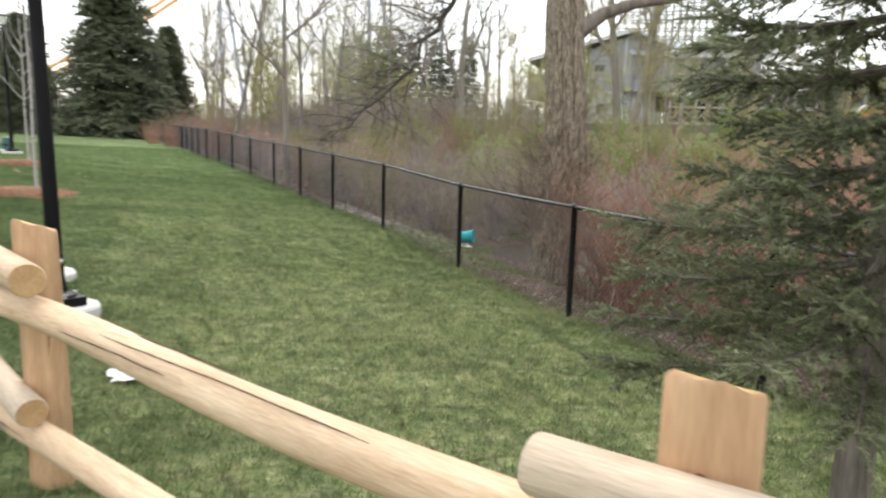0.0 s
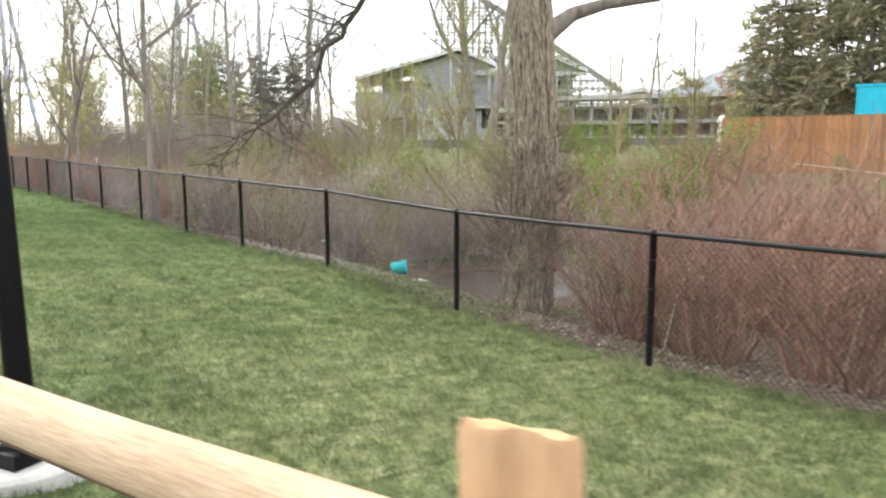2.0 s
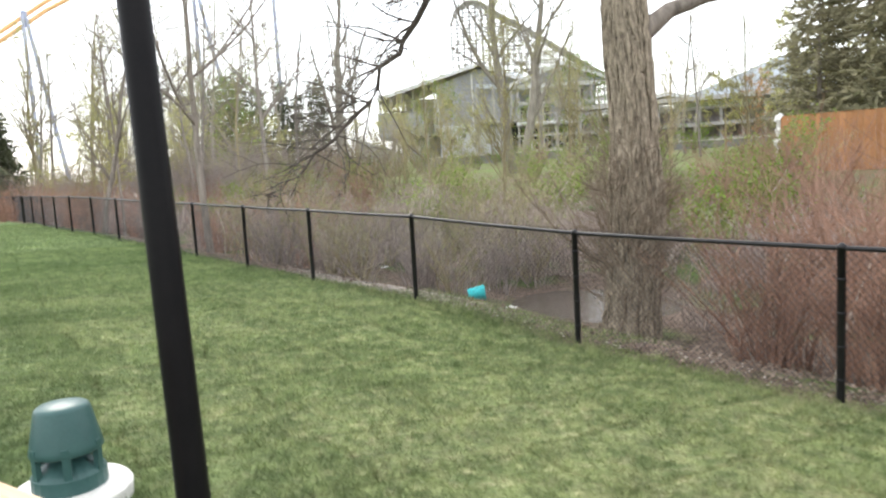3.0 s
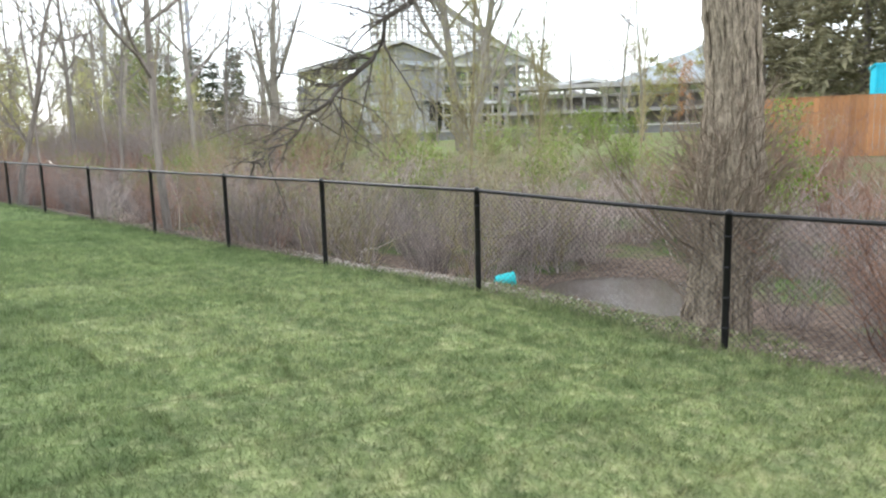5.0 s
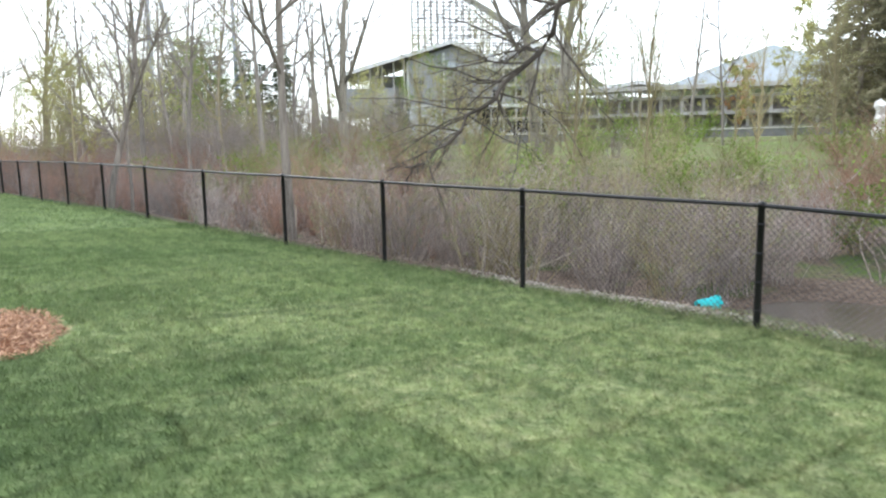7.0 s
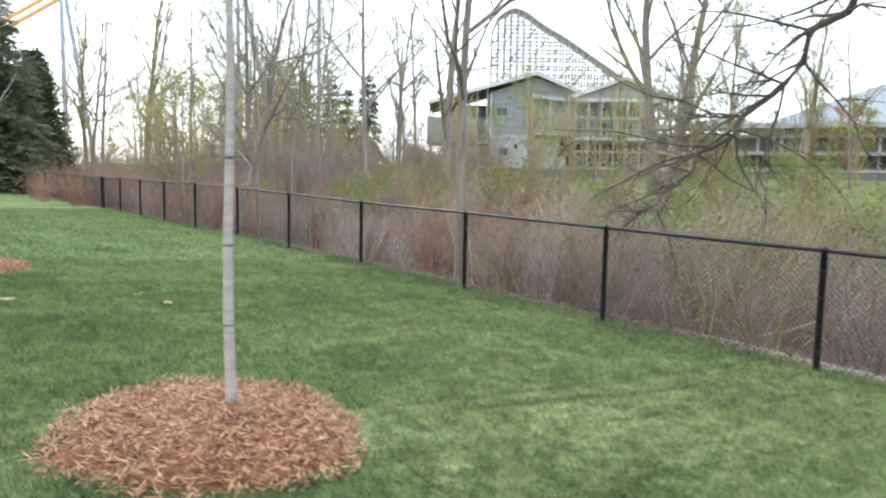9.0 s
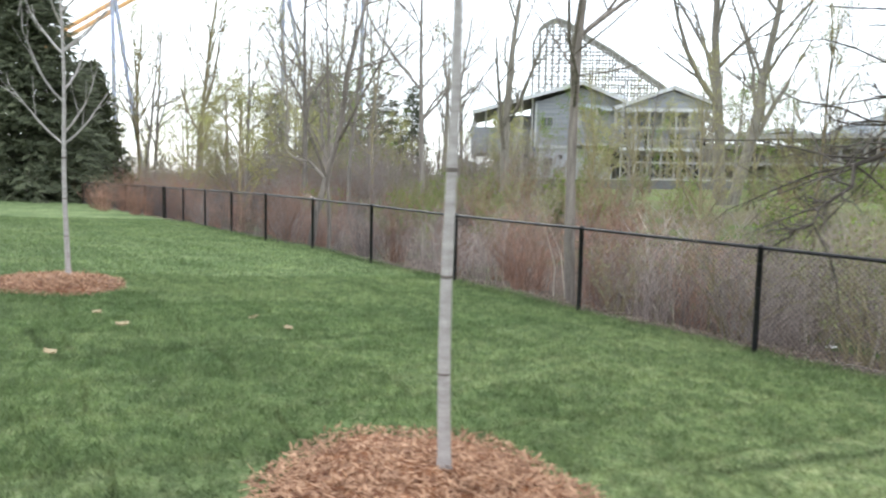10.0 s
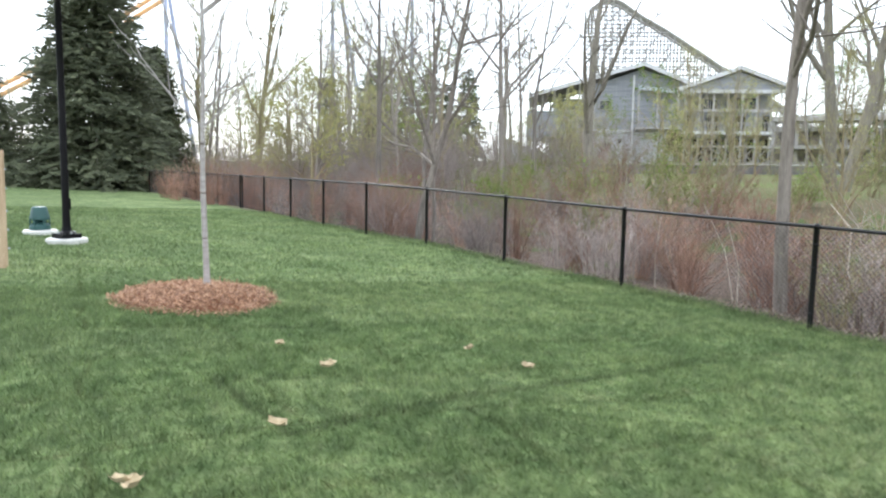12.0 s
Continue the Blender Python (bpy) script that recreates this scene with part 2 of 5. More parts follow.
def blade_material():
    m = bpy.data.materials.new("grass_blade")
    m.use_nodes = True
    n, l = m.node_tree.nodes, m.node_tree.links
    b = n["Principled BSDF"]
    geo = n.new("ShaderNodeNewGeometry")
    lawn, tuft = lawn_colour(n, l, geo.outputs["Position"])
    hsv, rng = n.new("ShaderNodeHueSaturation"), n.new("ShaderNodeMapRange")
    rng.inputs["To Min"].default_value, rng.inputs["To Max"].default_value = 0.78, 1.5
    l.new(geo.outputs["Random Per Island"], rng.inputs[0])
    l.new(rng.outputs[0], hsv.inputs["Value"])
    l.new(lawn, hsv.inputs["Color"])
    l.new(hsv.outputs[0], b.inputs["Base Color"])
    b.inputs["Roughness"].default_value, b.inputs["Specular IOR Level"].default_value = 0.6, 0.25
    tr, add = n.new("ShaderNodeBsdfTranslucent"), n.new("ShaderNodeMixShader")
    l.new(hsv.outputs[0], tr.inputs[0])
    add.inputs[0].default_value = 0.3
    l.new(b.outputs[0], add.inputs[1])
    l.new(tr.outputs[0], add.inputs[2])
    l.new(add.outputs[0], n["Material Output"].inputs[0])
    return m


M_GROUND, M_BLADE = ground_material(), blade_material()
M_VINYL = material("black_vinyl", (0.008, 0.008, 0.009), (0.02, 0.019, 0.021), 9, 0.4, 0.05, spec=0.28)
M_WIRE = material("black_vinyl_wire", (0.03, 0.027, 0.03), (0.05, 0.045, 0.05), 9, 0.4, 0.0, spec=0.5)
M_LOG = material("peeled_cedar", (0.40, 0.26, 0.155), (0.72, 0.56, 0.39), 3.0, 0.75, 0.35, 26, stretch=(5, 5, 0.5), spread=0.1)
M_LOGPOST = material("orange_cedar_post", (0.33, 0.185, 0.095), (0.60, 0.40, 0.235), 3.0, 0.75, 0.35, 26, stretch=(5, 5, 0.5), spread=0.08)
M_STAIN = material("dark_knot_stain", (0.11, 0.045, 0.02), (0.27, 0.12, 0.05), 30, 0.8, 0.3)
M_LOGPALE = material("pale_weathered_cedar", (0.38, 0.29, 0.21), (0.70, 0.58, 0.44), 3.0, 0.75, 0.35, 26, stretch=(5, 5, 0.5), spread=0.05)
M_END = material("sawn_end_grain", (0.40, 0.24, 0.11), (0.62, 0.42, 0.22), 9.0, 0.8, 0.3, 60)
M_CRACK = material("drying_crack", (0.05, 0.03, 0.018), (0.10, 0.06, 0.03), 20, 0.9, 0.2)
M_ZINC = material("galvanised_steel", (0.42, 0.44, 0.47), (0.6, 0.62, 0.65), 30, 0.4, 0.1, metal=0.8)
M_POLE = material("black_powder_coat", (0.004, 0.004, 0.005), (0.008, 0.007, 0.008), 5, 0.42, 0.04, spec=0.12)
M_CONC = material("pale_concrete", (0.50, 0.49, 0.46), (0.70, 0.69, 0.66), 7, 0.9, 0.3, 70)
M_GLASSLAMP = material("frosted_lantern_glass", (0.75, 0.75, 0.72), (0.85, 0.85, 0.82), 5, 0.35, 0.0)
M_SPEAKER = material("green_speaker_plastic", (0.03, 0.078, 0.076), (0.045, 0.105, 0.098), 6, 0.36, 0.05, spread=0.04)
# near-black colour that stands in for the shade inside openings
M_DARK = material("opening_shade", (0.012, 0.012, 0.012), (0.02, 0.02, 0.02), 6, 0.8, 0.0)
M_YOUNG = material("young_maple_bark", (0.29, 0.262, 0.247), (0.52, 0.485, 0.46), 5, 0.85, 0.3, 50, stretch=(1, 1, 4))
M_KNOT = material("dark_bark_scar", (0.09, 0.075, 0.065), (0.2, 0.17, 0.15), 20, 0.9, 0.3)
M_BARK = material("grey_brown_bark", (0.10, 0.085, 0.073), (0.30, 0.26, 0.225), 3, 0.95, 1.0, 16, stretch=(4, 4, 0.6), spread=0.3)
M_WILLOW = material("furrowed_willow_bark", (0.055, 0.043, 0.031), (0.44, 0.37, 0.28), 4.5, 0.95, 1.0, 16, stretch=(5, 5, 1.5), spread=0.1)
M_MOSSY = material("mossy_bark", (0.15, 0.135, 0.11), (0.34, 0.31, 0.26), 3, 0.95, 0.8, 16, stretch=(4, 4, 0.6))
M_FARBARK = material("pale_grey_bark", (0.17, 0.15, 0.13), (0.38, 0.34, 0.30), 3, 0.95, 0.6, 16, stretch=(4, 4, 0.6), spread=0.3)
M_TWIG = material("dry_twig", (0.215, 0.178, 0.163), (0.46, 0.395, 0.362), 3, 0.9, 0.2, spread=0.3)
M_BRUSH = material("brown_willow_shoot", (0.13, 0.095, 0.07), (0.40, 0.32, 0.24), 3, 0.9, 0.2, spread=0.35)
M_SHOOT = material("olive_shoot", (0.19, 0.155, 0.09), (0.38, 0.33, 0.20), 3, 0.9, 0.2, spread=0.25)
M_REDTWIG = material("red_brown_twig", (0.155, 0.082, 0.058), (0.47, 0.29, 0.21), 2, 0.8, 0.2, spread=0.3)
M_PALE = material("bleached_branch", (0.38, 0.33, 0.27), (0.58, 0.52, 0.45), 9, 0.9, 0.2)
M_BUD = leaf_material("yellow_green_buds", (0.25, 0.25, 0.095), (0.56, 0.55, 0.24))
M_OLIVEBUD = leaf_material("olive_green_buds", (0.15, 0.165, 0.075), (0.37, 0.40, 0.19))
M_LEAF = leaf_material("fresh_spring_leaves", (0.09, 0.15, 0.03), (0.28, 0.38, 0.08))
M_NEEDLE = leaf_material("spruce_needles", (0.048, 0.060, 0.036), (0.172, 0.19, 0.11))
M_NEEDLE2 = leaf_material("near_spruce_needles", (0.082, 0.102, 0.052), (0.27, 0.295, 0.16))
M_FARNEEDLE = leaf_material("grey_green_spruce_needles", (0.055, 0.07, 0.045), (0.15, 0.17, 0.11))
M_LIGHTPINE = leaf_material("yellow_green_conifer_needles", (0.09, 0.12, 0.035), (0.27, 0.31, 0.11))
M_LITTER = leaf_material("dead_leaf_litter", (0.07, 0.05, 0.037), (0.31, 0.245, 0.195), 4.0)
M_STRAW = material("tan_dead_leaf", (0.34, 0.265, 0.155), (0.55, 0.46, 0.31), 20, 0.9, 0.3)
M_DARKTWIG = material("dark_wet_twig", (0.05, 0.042, 0.036), (0.14, 0.12, 0.10), 4, 0.9, 0.3)
M_PINE = leaf_material("olive_pine_needles", (0.115, 0.112, 0.065), (0.34, 0.31, 0.19))
M_MULCH = material("shredded_cedar_mulch", (0.07, 0.024, 0.010), (0.26, 0.11, 0.045), 14, 0.9, 0.9, 55)
M_CHIP = leaf_material("cedar_chips", (0.10, 0.034, 0.016), (0.64, 0.41, 0.26), 9.0)
M_GRAVEL = material("pale_gravel", (0.22, 0.19, 0.16), (0.5, 0.45, 0.4), 30, 0.95, 0.8, 90)
M_STONE = leaf_material("pale_stones", (0.26, 0.23, 0.20), (0.66, 0.61, 0.55), 3.0)
M_CYAN = material("turquoise_plastic", (0.02, 0.42, 0.46), (0.04, 0.55, 0.58), 6, 0.45, 0.05)
M_CYANWALL = material("turquoise_paint", (0.01, 0.42, 0.58), (0.03, 0.52, 0.70), 3, 0.5, 0.1)
M_CREAM = material("cream_paint", (0.62, 0.58, 0.45), (0.74, 0.70, 0.56), 3, 0.6, 0.1)
M_BOARD = material("orange_brown_boards", (0.30, 0.135, 0.055), (0.46, 0.235, 0.11), 1.5, 0.8, 0.2, 20, stretch=(3, 3, 0.6), spread=0.22)
M_WHITE = material("white_sheet", (0.62, 0.62, 0.60), (0.82, 0.82, 0.80), 4, 0.7, 0.3)
M_SIDING = material("grey_wood_siding", (0.24, 0.25, 0.275), (0.41, 0.42, 0.45), 0.8, 0.85, 0.2, 14, stretch=(0.3, 0.3, 6))
M_ROOF = material("brown_shingle_roof", (0.16, 0.14, 0.13), (0.30, 0.28, 0.27), 2, 0.9, 0.4, 20)
M_ROOFBLUE = material("pale_metal_roof", (0.40, 0.45, 0.50), (0.55, 0.6, 0.65), 1.5, 0.6, 0.1)
M_PANE = material("window_glass", (0.03, 0.035, 0.04), (0.06, 0.065, 0.07), 1.0, 0.12, 0.0, spec=0.6)
# weathered grey, made paler to paint in the sky glare over the coaster
M_TRESTLE = material("glare_lightened_weathered_timber", (0.30, 0.285, 0.275), (0.50, 0.485, 0.47), 1.0, 0.9, 0.2)
M_ORANGE = material("orange_steel", (0.72, 0.40, 0.18), (0.80, 0.50, 0.26), 1, 0.5, 0.0)
M_BLUE = material("blue_steel", (0.33, 0.36, 0.50), (0.42, 0.45, 0.58), 1, 0.5, 0.0)
M_TRIM = material("pale_fascia_paint", (0.55, 0.55, 0.56), (0.70, 0.70, 0.71), 2, 0.7, 0.1)
M_PLASTER = material("pale_grey_render", (0.42, 0.43, 0.46), (0.60, 0.61, 0.64), 0.7, 0.9, 0.2, 9)
M_MUD = material("muddy_water", (0.055, 0.045, 0.037), (0.095, 0.079, 0.066), 0.9, 0.2, 0.12, 7, spec=0.5)
M_ROAD = material("grey_asphalt", (0.16, 0.16, 0.165), (0.24, 0.24, 0.245), 2, 0.9, 0.3)


# ---- mesh helpers ----
class Shape:
    """Gathers tubes, boxes and leaves, then becomes one mesh."""

    def __init__(self):
        self.v, self.f = [], []

    def tube(self, pts, radii, sides=6, cap=False):
        base, n = len(self.v), len(pts)
        for i in range(n):
            a, c = Vector(pts[max(i - 1, 0)]), Vector(pts[min(i + 1, n - 1)])
            d = (c - a).normalized()
            u = d.cross(Vector((0, 0, 1)) if abs(d.z) < 0.9 else Vector((1, 0, 0))).normalized()
            w = d.cross(u)
            for k in range(sides):
                t = 2 * math.pi * k / sides
                self.v.append(tuple(Vector(pts[i]) + (u * math.cos(t) + w * math.sin(t)) * radii[i]))
        for i in range(n - 1):
            for k in range(sides):
                a, b = base + i * sides + k, base + i * sides + (k + 1) % sides
                self.f.append((a, b, b + sides, a + sides))
        if cap:
            self.f.append(tuple(base + k for k in reversed(range(sides))))
            self.f.append(tuple(base + (n - 1) * sides + k for k in range(sides)))

    def box(self, c, s, turn=0.0, tilt=None):
        m = Matrix.Translation(c) @ Matrix.Rotation(turn, 4, "Z")
        if tilt:
            m = m @ tilt
        base = len(self.v)
        for x in (-0.5, 0.5):
            for y in (-0.5, 0.5):
                for z in (-0.5, 0.5):
                    self.v.append(tuple(m @ Vector((x * s[0], y * s[1], z * s[2]))))
        for q in ((0, 1, 3, 2), (4, 6, 7, 5), (0, 4, 5, 1), (2, 3, 7, 6), (0, 2, 6, 4), (1, 5, 7, 3)):
            self.f.append(tuple(base + i for i in q))

    def beam(self, a, b, w, h=None):
        a, b = Vector(a), Vector(b)
        self.tube([a, b], [w * 0.7, w * 0.7], 4, True)

    def lathe(self, profile, sides=24, at=(0, 0, 0)):
        base = len(self.v)
        for r, z in profile:
            for k in range(sides):
                t = 2 * math.pi * k / sides
                self.v.append((at[0] + r * math.cos(t), at[1] + r * math.sin(t), at[2] + z))
        for i in range(len(profile) - 1):
            for k in range(sides):
                a, b = base + i * sides + k, base + i * sides + (k + 1) % sides
                self.f.append((a, b, b + sides, a + sides))

    def leaf(self, p, d, side, length, width):
        p, d, side = Vector(p), Vector(d), Vector(side)
        base = len(self.v)
        mid = p + d * length * 0.5
        self.v += [tuple(p), tuple(mid + side * width * 0.5), tuple(p + d * length), tuple(mid - side * width * 0.5)]
        self.f.append((base, base + 1, base + 2, base + 3))

    def needle(self, p, d, side, length, width):
        p, d, side = Vector(p), Vector(d), Vector(side)
        base = len(self.v)
        self.v += [tuple(p - side * width * 0.5), tuple(p + side * width * 0.5), tuple(p + d * length)]
        self.f.append((base, base + 1, base + 2))

    def mesh(self, name, mat, smooth=False):
        me = bpy.data.meshes.new(name)
        me.from_pydata(self.v, [], self.f)
        me.materials.append(mat)
        if smooth:
            me.polygons.foreach_set("use_smooth", [True] * len(me.polygons))
        me.update()
        return me


def part(name, shape, mat, parent, label="", smooth=False):
    ob = new(name, shape.mesh(name, mat, smooth) if isinstance(shape, Shape) else shape)
    ob.parent = parent
    if label:
        tagged(ob, label)
    return ob


def thing(name, label, category, loc=(0, 0, 0), group="", kind=""):
    ob = new(name)
    ob.empty_display_size = 0.1
    ob.location = loc
    return tagged(ob, label, category, group, kind)


def rnd(a, b):
    return random.uniform(a, b)


def rdir(up=0.0):
    v = Vector((rnd(-1, 1), rnd(-1, 1), rnd(-1, 1) + up))
    return v.normalized() if v.length > 1e-3 else Vector((0, 0, 1))


# ---- ground ----
FENCE_Y = (-60, -13, -9, -6, -3, 0, 3, 6, 9, 12, 15, 18, 21, 33, 50, 120)
FENCE_Z = (-0.3, -0.28, -0.29, -0.36, -0.29, -0.12, -0.085, -0.03, 0.0, 0.075, 0.12, 0.205, 0.195, 0.26, 0.3, 0.2)


def smooth01(x):
    x = np.clip(x, 0, 1)
    return x * x * (3 - 2 * x)


def ground_z(x, y):
    x, y = np.asarray(x, float), np.asarray(y, float)
    z = np.interp(y, FENCE_Y, FENCE_Z)
    slope = np.interp(y, (-12, -5, 4, 13, 18, 34), (0.092, 0.088, 0.064, 0.063, 0.044, 0.03))
    lawn = slope * np.clip(-x, 0, 8) + 0.02 * np.clip(-x - 8, 0, 6)
    dip = -0.70 * smooth01((x - 0.2) / 2.8)
    rise = 1.75 * smooth01((x - 5) / 17) + 1.3 * smooth01((x - 22) / 50)
    lumps = 0.02 * np.sin(x * 1.7 + np.sin(y * 0.9)) * np.sin(y * 1.3 + x * 0.4)
    dip = dip - 0.24 * smooth01((2.1 - np.hypot(x - 4.5, y - 0.4)) / 1.1)
    far = 1.4 * smooth01((y - 60) / 60) * smooth01((x + 6) / 12)
    return z + np.where(x < 0, lawn, dip + rise) + lumps + far


def gz(x, y):
    return float(ground_z(x, y))


def build_ground():
    xs = np.concatenate([[-2500, -600, -200, -90, -50, -30, -20], np.arange(-15, 8, 0.4), np.arange(8, 40, 2), [44, 52, 64, 80, 110, 160, 300, 700, 2500]])
    ys = np.concatenate([[-2500, -600, -200, -90, -50, -32, -24], np.arange(-19, 40, 0.5), np.arange(40, 80, 3), [84, 95, 110, 140, 200, 400, 900, 2500]])
    gx, gy = np.meshgrid(xs, ys, indexing="ij")
    gzv = ground_z(gx, gy)
    nx, ny = len(xs), len(ys)
    verts = np.stack([gx, gy, gzv], -1).reshape(-1, 3)
    i, j = np.meshgrid(np.arange(nx - 1), np.arange(ny - 1), indexing="ij")
    a = (i * ny + j).ravel()
    faces = np.stack([a, a + ny, a + ny + 1, a + 1], -1)
    me = bpy.data.meshes.new("ground")
    me.from_pydata(verts.tolist(), [], faces.tolist())
    me.materials.append(M_GROUND)
    me.polygons.foreach_set("use_smooth", [True] * len(me.polygons))
    tagged(new("ground", me), "spring lawn sloping to a leaf-littered woodland floor", "ground", kind="structure")


build_ground()


def build_grass(count, x0, x1, y0, y1, h0, h1, w, seed, label):
    rng = np.random.default_rng(seed)
    x, y = rng.uniform(x0, x1, count), rng.uniform(y0, y1, count)
    keep = np.ones(count, bool)
    for cx, cy, r in MULCH_RINGS:
        keep &= np.hypot(x - cx, y - cy) > r * rng.uniform(0.97, 1.1, count)
    x, y = x[keep], y[keep]
    c = len(x)
    tuft = 0.7 + 0.6 * (0.5 + 0.5 * np.sin(x * 5.1 + np.sin(y * 3.7) * 2) * np.sin(y * 4.3 + np.sin(x * 2.9)))
    z, h = ground_z(x, y) - 0.005, rng.uniform(h0, h1, c) * tuft
    a, lean = rng.uniform(0, 2 * np.pi, c), rng.uniform(0.2, 1.1, c) * h
    la = rng.uniform(0, 2 * np.pi, c)
    dx, dy = np.cos(a) * w, np.sin(a) * w
    p0 = np.stack([x - dx, y - dy, z], -1)
    p1 = np.stack([x + dx, y + dy, z], -1)
    p2 = np.stack([x + np.cos(la) * lean, y + np.sin(la) * lean, z + h], -1)
    verts = np.stack([p0, p1, p2], 1).reshape(-1, 3)
    me = bpy.data.meshes.new("grass")
    me.vertices.add(3 * c)
    me.vertices.foreach_set("co", verts.ravel())
    me.loops.add(3 * c)
    me.loops.foreach_set("vertex_index", np.arange(3 * c))
    me.polygons.add(c)
    me.polygons.foreach_set("loop_start", np.arange(0, 3 * c, 3))
    me.update(calc_edges=True)
    me.materials.append(M_BLADE)
    tagged(new("grass", me), label, "grass", kind="stuff")


MULCH_RINGS = ((-6.36, 4.07, 0.98), (-7.0, 12.05, 0.90))
build_grass(330000, -8.6, 0.12, -11.5, 4.0, 0.03, 0.065, 0.0045, 11, "short mown spring turf with dry straw patches")
build_grass(230000, -10.2, 0.12, 4.0, 13.0, 0.03, 0.07, 0.005, 12, "thick green mown turf round the young trees")
build_grass(16000, -0.22, 0.16, -13, 30, 0.05, 0.13, 0.005, 14, "ragged longer grass along the fence line")
build_grass(5500, 0.15, 2.0, -3.6, 1.0, 0.04, 0.10, 0.005, 15, "patch of rough grass behind the fence")
build_grass(90000, -11.5, 0.12, 13.0, 32, 0.03, 0.08, 0.008, 13, "mown lawn rising towards the spruce trees")


# ---- chain-link fence ----
def fence_run(points, label):
    """points: x, y, foot and top of each post."""
    fence = thing("chain_link_fence", label, "fence", (points[0][0], points[0][1], 0))
    ox, oy = points[0][0], points[0][1]
    for k, (x, y, z, zt) in enumerate(points):
        s, r, H = Shape(), 0.036, zt - z
        s.lathe([(r, -0.15), (r, H - 0.03), (r + 0.008, H - 0.028), (r + 0.008, H + 0.0), (r * 0.7, H + 0.02), (0.0, H + 0.03)], 12)
        for tz in (0.2, 0.5, 0.8, 1.1):
            s.lathe([(r + 0.001, tz), (r + 0.005, tz + 0.003), (r + 0.005, tz + 0.018), (r + 0.001, tz + 0.021)], 10)
        p = part("post", s, M_VINYL, fence, smooth=True)
        p.location = (x - ox, y - oy, z)
        if k + 1 == len(points):
            break
        x2, y2, z2, zt2 = points[k + 1]
        a, b = Vector((x - ox, y - oy, z)), Vector((x2 - ox, y2 - oy, z2))
        at, bt = Vector((a.x, a.y, zt)), Vector((b.x, b.y, zt2))
        s = Shape()
        s.tube([at - Vector((0, 0, .02)), (at + bt) / 2 - Vector((0, 0, .026)), bt - Vector((0, 0, .02))], [0.023] * 3, 8)
        part("top_rail", s, M_VINYL, fence, smooth=True)
        s, L = Shape(), math.hypot(x2 - x, y2 - y)
        side = Vector((-(b - a).y, (b - a).x, 0)).normalized()
        Hm, pitch = 1.36, 0.072
        n = int((L + Hm) / pitch)
        for sgn in (1, -1):
            for i in range(n + 1):
                # each wire climbs at 45 degrees and is cut off at the span's ends
                ua = i * pitch - (Hm if sgn > 0 else 0)
                ub = ua + Hm * sgn
                ts = sorted(((0 - ua) / (ub - ua), (L - ua) / (ub - ua)))
                t0, t1 = max(0.0, ts[0]), min(1.0, ts[1])
                if t1 - t0 < 0.02:
                    continue
                q = []
                for t in (t0, t1):
                    f = (ua + (ub - ua) * t) / L
                    lo, hi = a.lerp(b, f) + Vector((0, 0, 0.03)), at.lerp(bt, f) + Vector((0, 0, 0.02))
                    q.append(lo.lerp(hi, t) + side * (-0.03 + 0.003 * sgn))
                s.tube(q, [0.0026] * 2, 3)
        part("mesh_panel", s, M_WIRE, fence)
    return fence


MAIN_RUN = ((0.0, -15.1, -0.29, 1.07), (0.0, -12.05, -0.28, 1.07), (-0.046, -9.04, -0.29, 1.06), (0.06, -6.09, -0.37, 1.03), (0.064, -3.116, -0.29, 1.055), (0.0, 0.0, -0.12, 1.2),
            (-0.04, 3.098, -0.083, 1.263), (-0.01, 6.03, -0.03, 1.306), (-0.01, 9.018, 0.003, 1.36), (-0.063, 12.23, 0.075, 1.41), (-0.107, 15.35, 0.12, 1.487), (-0.114, 18.35, 0.215, 1.545),
            (-0.147, 21.415, 0.195, 1.593), (-0.1, 24.4, 0.22, 1.60), (0.0, 27.4, 0.235, 1.605), (0.1, 30.4, 0.25, 1.61), (0.237, 33.49, 0.262, 1.61))
fence_run(MAIN_RUN, "black vinyl chain-link fence along the lawn's edge")
fence_run([(x, y, gz(min(x, 0), y), gz(min(x, 0), y) + 1.34) for x, y in ((0.2, 33.65), (0.5, 38.0), (0.6, 42.5), (0.4, 47), (0.0, 51.2))], "black chain-link fence running on behind red shrubs")


